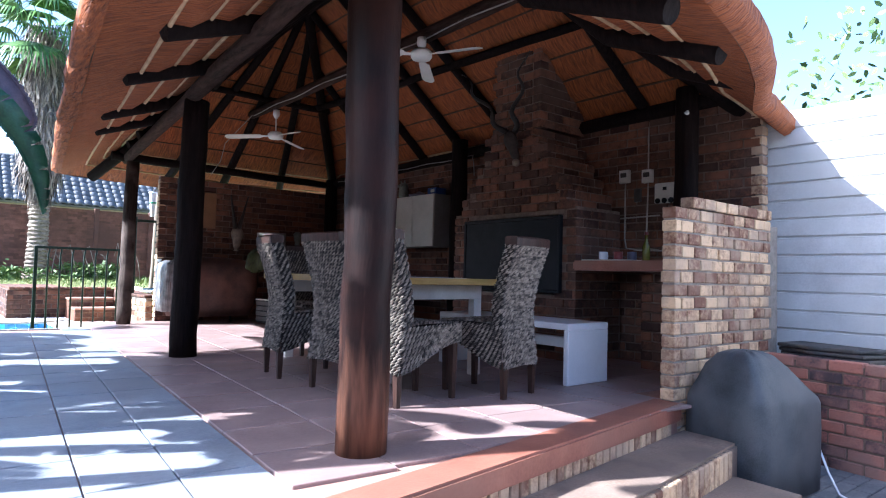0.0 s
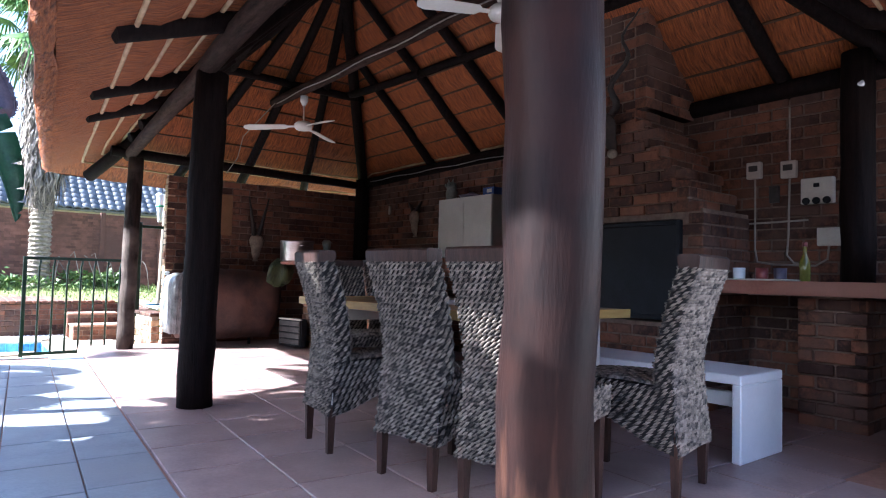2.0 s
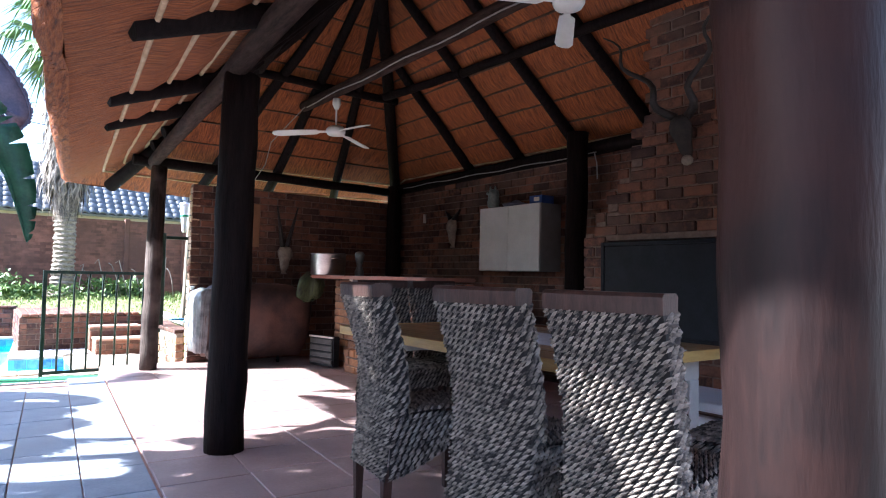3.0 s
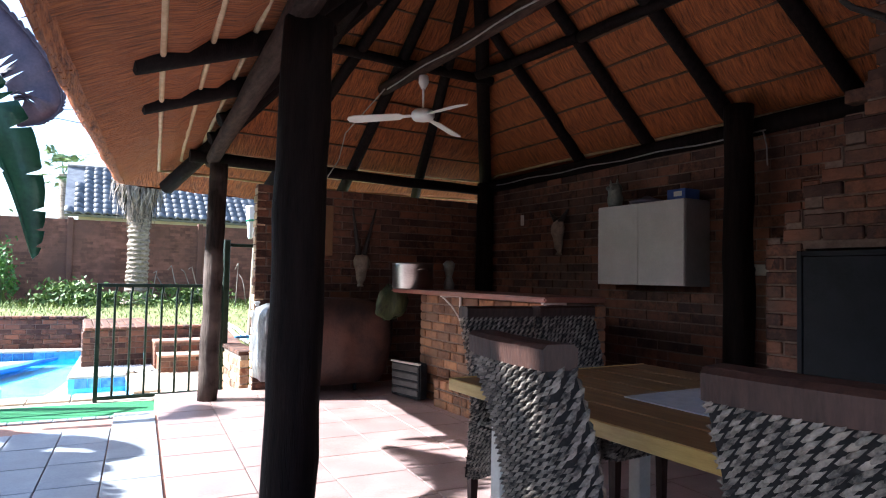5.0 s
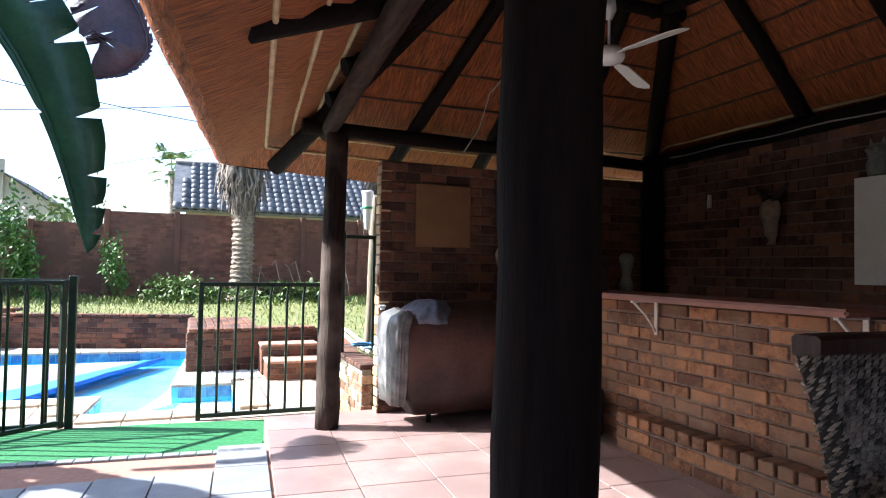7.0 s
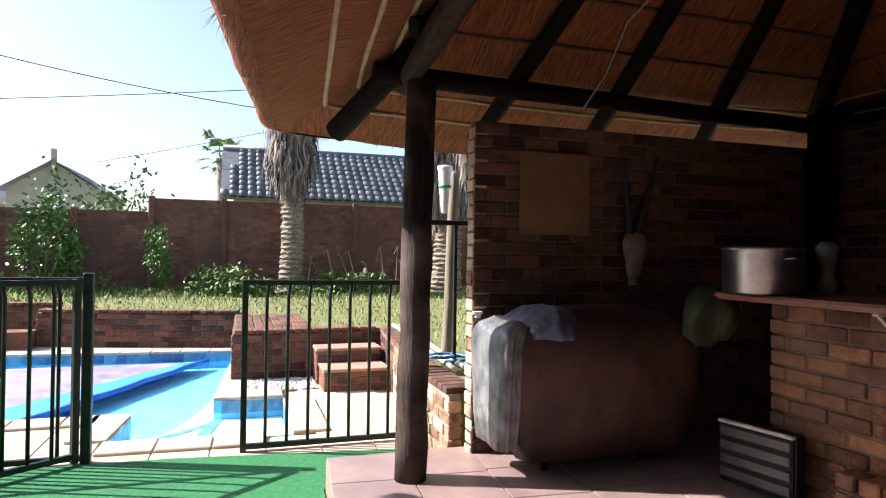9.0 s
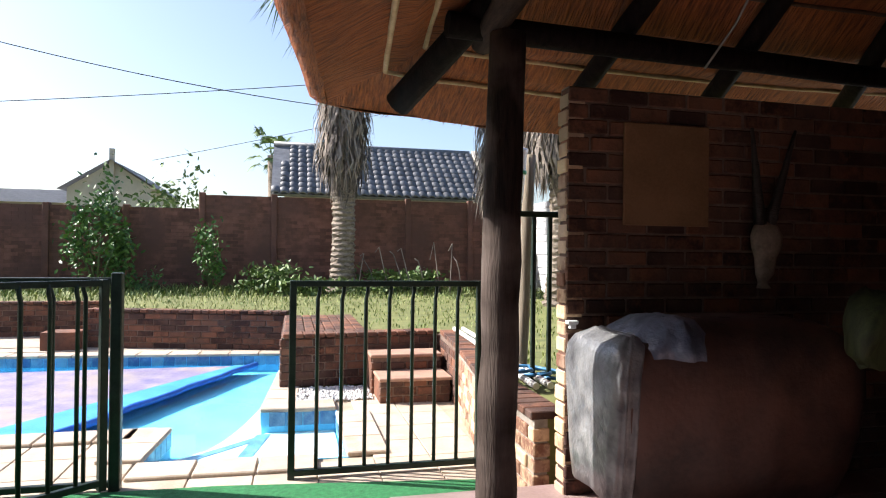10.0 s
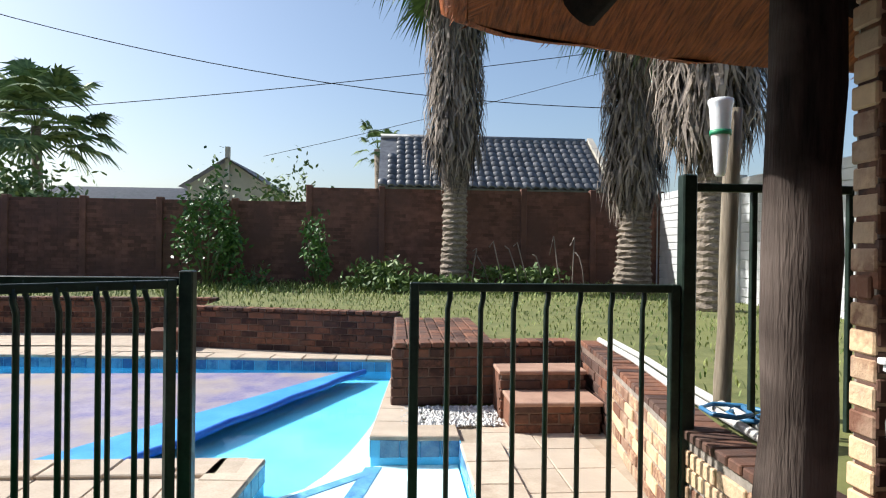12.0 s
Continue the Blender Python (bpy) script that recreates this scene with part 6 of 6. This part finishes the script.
def leafy(name, label, category, centre, size, count, leaf, material, seed, stems=4, stuff_kind="stuff"):
    """A shrub or small tree: stems and a loose uneven crown of leaves."""
    r = random.Random(seed)
    shrub = thing(name, label, category)
    cx, cy, cz = centre
    sx, sy, sz = size
    for k in range(stems):
        bm = bmesh.new()
        end = Vector((cx + r.uniform(-0.6, 0.6) * sx, cy + r.uniform(-0.5, 0.5) * sy, cz + sz * r.uniform(0.8, 1.6)))
        tube(bm, [(cx + r.uniform(-0.05, 0.05), cy, cz), Vector((cx, cy, cz)).lerp(end, 0.5) + Vector((r.uniform(-0.06, 0.06), 0, 0)), end], [0.02 + 0.012 * sx, 0.014 + 0.008 * sx, 0.006], 6)
        part("stem", bm, STEM, shrub)
    lobes = [(Vector((cx + r.uniform(-0.65, 0.65) * sx, cy + r.uniform(-0.6, 0.6) * sy, cz + sz * r.uniform(0.35, 1.75))), r.uniform(0.3, 0.55)) for _ in range(9)]
    spots = []
    for _ in range(count):
        c, k = r.choice(lobes)
        d = Vector([r.gauss(0, 0.5) for _ in range(3)])
        p = c + Vector((d.x * sx * k, d.y * sy * k, d.z * sz * k))
        p.z = max(p.z, cz + 0.03)
        way = Vector([r.uniform(-1, 1) for _ in range(3)]).normalized()
        side = way.cross(Vector([r.uniform(-1, 1) for _ in range(3)])).normalized()
        spots.append((p, p + way * leaf * 0.5, p + way * leaf, leaf * 0.24, side))
    strips("leaves", spots, material, shrub)
    return shrub


leafy("garden_shrub", "bushy green shrub against the brown garden wall", "shrub", (-3.0, 20.9, LAWN_Z), (0.62, 0.45, 1.2), 1500, 0.12, LEAF_GREEN, 31)
leafy("rose_bush", "thin rose bush against the brown garden wall", "rose bush", (-0.85, 20.9, LAWN_Z), (0.32, 0.3, 0.95), 440, 0.11, LEAF_GREEN, 32)
leafy("rose_bush", "sparse low rose bush by the garden wall", "rose bush", (-2.1, 20.8, LAWN_Z), (0.4, 0.3, 0.3), 170, 0.09, LEAF_GREEN, 33)
leafy("weed_clump", "bright green weeds at the foot of the palm", "weeds", (0.35, 20.3, LAWN_Z), (0.8, 0.5, 0.30), 700, 0.11, LEAF_SPRING, 34)
leafy("weed_clump", "low green weeds along the garden wall", "weeds", (3.2, 20.6, LAWN_Z), (1.0, 0.5, 0.26), 900, 0.13, LEAF_SPRING, 35)
leafy("weed_clump", "low green weeds beside the palm trunk", "weeds", (1.5, 19.9, LAWN_Z), (1.4, 0.5, 0.16), 900, 0.12, LEAF_SPRING, 36)
cane = thing("dry_stalks", "curved dry flower stalks beside the palm", "plant")
for k in range(9):
    x = 2.3 + 0.28 * k + rp.uniform(-0.1, 0.1)
    lean = rp.uniform(-0.35, 0.15)
    bm = bmesh.new()
    tube(bm, [(x, 20.3, LAWN_Z), (x + lean * 0.5, 20.3, LAWN_Z + 0.5), (x + lean, 20.3, LAWN_Z + rp.uniform(0.65, 1.15)), (x + lean - 0.08, 20.3, LAWN_Z + rp.uniform(0.6, 1.0))], 0.012, 5)
    part("stalk", bm, FROND_DEAD, cane)
spots = []
for _ in range(16000):
    x, y = rp.uniform(-6.5, 6.5), 21.5 - (rp.random() ** 1.6) * 10.5
    if y < 18.4 and x < -2.0 or y < 17.0 - 0.27 * (x + 2) and x < 0.95 or y < 13.95 and x < 2.65 or y < 15.7 and x < 1.7:
        continue
    deep = max(0.0, (y - 18.0) / 3.5)
    h = rp.uniform(0.03, 0.06) + deep * rp.uniform(0.0, 0.16)
    p = Vector((x, y, LAWN_Z))
    t = rp.uniform(0, 6.28)
    lean = Vector((math.cos(t), math.sin(t), 0)) * h * 0.6
    spots.append((p, p + lean * 0.4 + Vector((0, 0, h * 0.6)), p + lean + Vector((0, 0, h)), 0.007 + 0.006 * deep, Vector((-math.sin(t), math.cos(t), 0))))
lawn = bpy.data.objects["lawn"]
strips("grass", spots, GRASS, lawn)

# ---- gravel, pipes, rain gauge ----
verts, faces = [], []
for _ in range(1500):
    x, y = rp.uniform(0.80, 1.62), rp.uniform(12.97, 13.56)
    c = Vector((x, y, PAVE_Z + rp.uniform(0.012, 0.035)))
    r0 = rp.uniform(0.012, 0.024)
    n0 = len(verts)
    verts += [c + Vector(d) * r0 * rp.uniform(0.7, 1.2) for d in ((1, 0, 0), (-1, 0, 0), (0, 1, 0), (0, -1, 0), (0, 0, 0.7), (0, 0, -0.7))]
    faces += [tuple(n0 + q for q in f) for f in ((0, 2, 4), (2, 1, 4), (1, 3, 4), (3, 0, 4), (2, 0, 5), (1, 2, 5), (3, 1, 5), (0, 3, 5))]
me = bpy.data.meshes.new("pebbles")
me.from_pydata(verts, [], faces)
me.materials.append(surf("white_pebble", (0.45, 0.44, 0.42), (0.75, 0.74, 0.72), 30, rough=0.7, bump=0.1, piece=0.5))
tagged(new("pebble_bed", me), "bed of white pebbles beside the pool coping", "pebbles", kind="stuff")
PIPE = surf("white_pipe", (0.62, 0.60, 0.56), (0.76, 0.74, 0.70), 10, rough=0.4, bump=0.05)
for off, label in ((0.10, "white plastic pipe lying on the brick wall"), (0.20, "second white plastic pipe lying on the lawn edge")):
    bm = bmesh.new()
    tube(bm, [(2.50 + off, 13.6, LAWN_Z + 0.055), (2.44 + off, 12.6, LAWN_Z + 0.05), (2.33 + off, 11.7, LAWN_Z + 0.05), (2.26 + off, 10.6, LAWN_Z + 0.05)], 0.024, 8)
    tagged(part("water_pipe", bm, PIPE), label, "pipe")
bm = bmesh.new()
tube(bm, [(2.75 + 0.14 * math.cos(t * 0.9) - 0.02 * t, 11.0 + 0.16 * math.sin(t * 0.9), LAWN_Z + 0.02 + 0.004 * t) for t in range(22)], 0.012, 6)
tagged(part("garden_hose", bm, surf("blue_hose", (0.03, 0.13, 0.28), (0.06, 0.22, 0.40), 10, rough=0.4, bump=0.05)), "coiled blue garden hose on the lawn", "hose")
bm = bmesh.new()
add_log(bm, (2.52, 11.30, LAWN_Z - 0.15), (2.585, 11.34, 2.0), 0.047, 0.042, 91, 14)
tagged(part("garden_pole", bm, surf("pale_green_pole", (0.12, 0.095, 0.065), (0.28, 0.23, 0.165), 6, (5, 5, 0.5), 0.8, 0.4, 30)), "weathered pale wooden pole beside the fence", "pole")
gauge = thing("rain_gauge", "white tapered rain gauge tied to the wooden pole", "rain gauge")
bm = bmesh.new()
lathe(bm, [(0.022, -0.36), (0.03, -0.34), (0.05, -0.12), (0.058, 0.0), (0.062, 0.02), (0.066, 0.03), (0.066, 0.05), (0.055, 0.055)], (2.475, 11.27, 1.98), 18)
part("tube", bm, WHITE, gauge)
bm = bmesh.new()
lathe(bm, [(0.0535, -0.14), (0.0555, -0.14), (0.0575, -0.115), (0.0555, -0.115)], (2.475, 11.27, 1.98), 18)
part("ring", bm, surf("green_ring", (0.02, 0.22, 0.10), (0.03, 0.30, 0.14), 9, rough=0.5, bump=0.0), gauge, "green printed ring")

# ---- neighbours beyond the wall ----
ROOF_TILE = surf("grey_roof_tile", (0.07, 0.075, 0.085), (0.17, 0.175, 0.19), 6, rough=0.45, bump=0.3, piece=0.4)
PLASTER = surf("cream_plaster", (0.50, 0.45, 0.37), (0.62, 0.57, 0.48), 3, rough=0.9, bump=0.2, dirt=(0.46, 0.42, 0.36))
house = thing("house", "neighbouring house with a grey tiled roof behind the wall", "house")
bm = bmesh.new()
box(bm, (0.6, 27.6, -1.0), (7.6, 33.5, 3.15))
part("wall", bm, PLASTER, house)
tile_bm = bmesh.new()
rows_t = [(0.0, 0.0), (0.05, 0.045), (0.12, 0.06), (0.19, 0.045), (0.24, 0.0), (0.28, -0.01)]
lower = [tile_bm.verts.new((u, 0, w + 0.02)) for u, w in rows_t]
upper = [tile_bm.verts.new((u, 0.40, w)) for u, w in rows_t]
under = [tile_bm.verts.new((u, 0, w - 0.02)) for u, w in rows_t]
for k in range(5):
    tile_bm.faces.new((lower[k], lower[k + 1], upper[k + 1], upper[k])).smooth = True
    tile_bm.faces.new((under[k], under[k + 1], lower[k + 1], lower[k]))
roof_tile = mesh_of("roof_tile", tile_bm, ROOF_TILE)
rise = math.degrees(math.atan2(1.95, 2.7))
roof_plane = pose(0.2, 27.2, 3.05, rise, 0, 0)
bm = bmesh.new()
box(bm, (0, 0, -0.12), (7.3, 3.35, -0.03))
slope = part("roof", bm, ROOF_TILE, house, "grey concrete tile roof")
slope.matrix_basis = roof_plane
for i in range(26):
    for j in range(10):
        if i * 0.28 < 0.12 * j * 0.4:
            continue
        ob = new("roof_tile", roof_tile)
        ob.parent = slope
        ob.matrix_basis = pose(0.28 * i, 0.335 * j, 0)
bm = bmesh.new()
box(bm, (7.28, -0.1, -0.2), (7.48, 3.4, 0.12))
part("gable_coping", bm, PLASTER, house, "white plastered gable coping").matrix_basis = roof_plane
bm = bmesh.new()
tube(bm, [(0.2, 29.93, 5.02), (7.4, 29.93, 5.02)], 0.11, 10)
part("ridge", bm, ROOF_TILE, house)
gabled = thing("house", "small cream gabled house far behind the wall", "house")
bm = bmesh.new()
for y0, y1 in ((38.0, 44.0),):
    outline = [(-8.9, 0.0), (-5.2, 0.0), (-5.2, 3.95), (-7.05, 5.15), (-8.9, 3.95)]
    f = [bm.verts.new((x, y0, z)) for x, z in outline]
    g = [bm.verts.new((x, y1, z)) for x, z in outline]
    bm.faces.new(f)
    bm.faces.new(g[::-1])
    for k in range(5):
        bm.faces.new((f[k], f[(k + 1) % 5], g[(k + 1) % 5], g[k]))
part("wall", bm, PLASTER, gabled)
for s, x1, z1 in ((-1, -9.2, 3.85), (1, -4.9, 3.85)):
    bm = bmesh.new()
    a = [bm.verts.new(p) for p in ((-7.05, 37.6, 5.24), (x1, 37.6, z1), (x1, 44.2, z1), (-7.05, 44.2, 5.24))]
    bm.faces.new(a)
    bmesh.ops.solidify(bm, geom=bm.faces[:], thickness=0.14)
    part("roof_slope", bm, ROOF_TILE, gabled, "grey roof slope")
bm = bmesh.new()
box(bm, (-7.15, 37.8, 2.9), (-6.95, 37.98, 5.75))
part("flue", bm, PLASTER, gabled)
low_house = thing("house", "low house with a long grey tiled roof in the distance", "house")
bm = bmesh.new()
box(bm, (-16.0, 38.5, 0), (-9.2, 44.0, 3.3))
part("wall", bm, PLASTER, low_house)
bm = bmesh.new()
a = [bm.verts.new(p) for p in ((-16.5, 38.0, 3.25), (-9.0, 38.0, 3.25), (-9.0, 41.5, 4.1), (-16.5, 41.5, 4.1))]
bm.faces.new(a)
bmesh.ops.solidify(bm, geom=bm.faces[:], thickness=0.12)
part("roof_slope", bm, ROOF_TILE, low_house)


def fan_palm(x, y, z, spread, count, seed, label):
    r = random.Random(seed)
    tree = thing("palm_tree", label, "palm")
    bm = bmesh.new()
    tube(bm, [(x, y, -0.5), (x + 0.1, y, z * 0.5), (x, y, z)], [0.25, 0.2, 0.17], 10)
    part("trunk", bm, BARK, tree)
    spots = []
    for _ in range(count):
        t, lift = r.uniform(0, 6.28), r.uniform(-0.7, 1.3)
        out = Vector((math.cos(t) * math.cos(lift), math.sin(t) * math.cos(lift), math.sin(lift)))
        hub = Vector((x, y, z)) + out * spread * r.uniform(0.45, 0.9)
        side = Vector((-math.sin(t), math.cos(t), 0))
        spots.append((Vector((x, y, z)), Vector((x, y, z)).lerp(hub, 0.5), hub, 0.03, side))
        for q in range(17):
            a = -1.7 + 3.4 * q / 16
            way = out * math.cos(a) + side * math.sin(a)
            spots.append((hub, hub + way * spread * 0.22, hub + way * spread * r.uniform(0.34, 0.45) + Vector((0, 0, -0.12 * spread)), 0.05 * spread / 2, side if abs(a) < 0.8 else Vector((0, 0, 1))))
    strips("crown", spots, LEAF_FAR, tree)


fan_palm(-12.9, 33.0, 5.6, 2.7, 64, 51, "dark fan palm with a round crown in the distance")
fan_palm(0.0, 34.0, 5.2, 1.25, 16, 52, "small palm behind the tiled roof")
leafy("garden_tree", "light green leafy tree behind the wall", "tree", (-9.2, 27.0, -0.6), (1.6, 1.3, 2.7), 3600, 0.22, LEAF_FAR, 61, 5)
leafy("garden_tree", "sparse young tree behind the wall", "tree", (-3.3, 30.0, -0.6), (1.5, 1.0, 2.6), 700, 0.2, LEAF_FAR, 62, 6)
leafy("garden_tree", "thin leafy tree above the white wall", "tree", (9.2, 1.6, -0.6), (2.2, 2.4, 2.7), 1600, 0.12, LEAF_FAR, 63, 9)

# ---- overhead cables ----
CABLE = surf("black_cable", (0.01, 0.01, 0.011), (0.02, 0.02, 0.022), 10, rough=0.6, bump=0.0)
for a, b, sag, rad, label in (((-14.5, 30.0, 9.3), (16.0, 30.0, 6.6), 1.35, 0.016, "thick black overhead cable crossing the garden"),
                              ((-16.0, 30.0, 5.2), (14.0, 30.0, 9.3), 0.35, 0.014, "black overhead cable sloping up"),
                              ((-4.0, 31.0, 4.4), (14.0, 31.0, 9.6), 0.2, 0.010, "thin overhead cable behind the palms")):
    a, b = Vector(a), Vector(b)
    bm = bmesh.new()
    tube(bm, [a.lerp(b, i / 24) - Vector((0, 0, sag * 4 * (i / 24) * (1 - i / 24))) for i in range(25)], rad, 6)
    tagged(part("overhead_cable", bm, CABLE), label, "cable")

# ---- unseen plain walls, added to close the place and cut sky light ----
bm = bmesh.new()
box(bm, (-9.0, -6.6, -0.9), (5.6, -6.2, 3.2))
tagged(part("wall_house", bm, BRICK), "unseen plain brick wall added behind the path against sky light", "wall", kind="structure")
bm = bmesh.new()
box(bm, (-9.3, -6.6, -1.0), (-9.0, 21.6, 2.4))
tagged(part("wall_west", bm, PRECAST_BROWN), "unseen plain brown wall added beyond the pool against sky light", "wall", kind="structure")
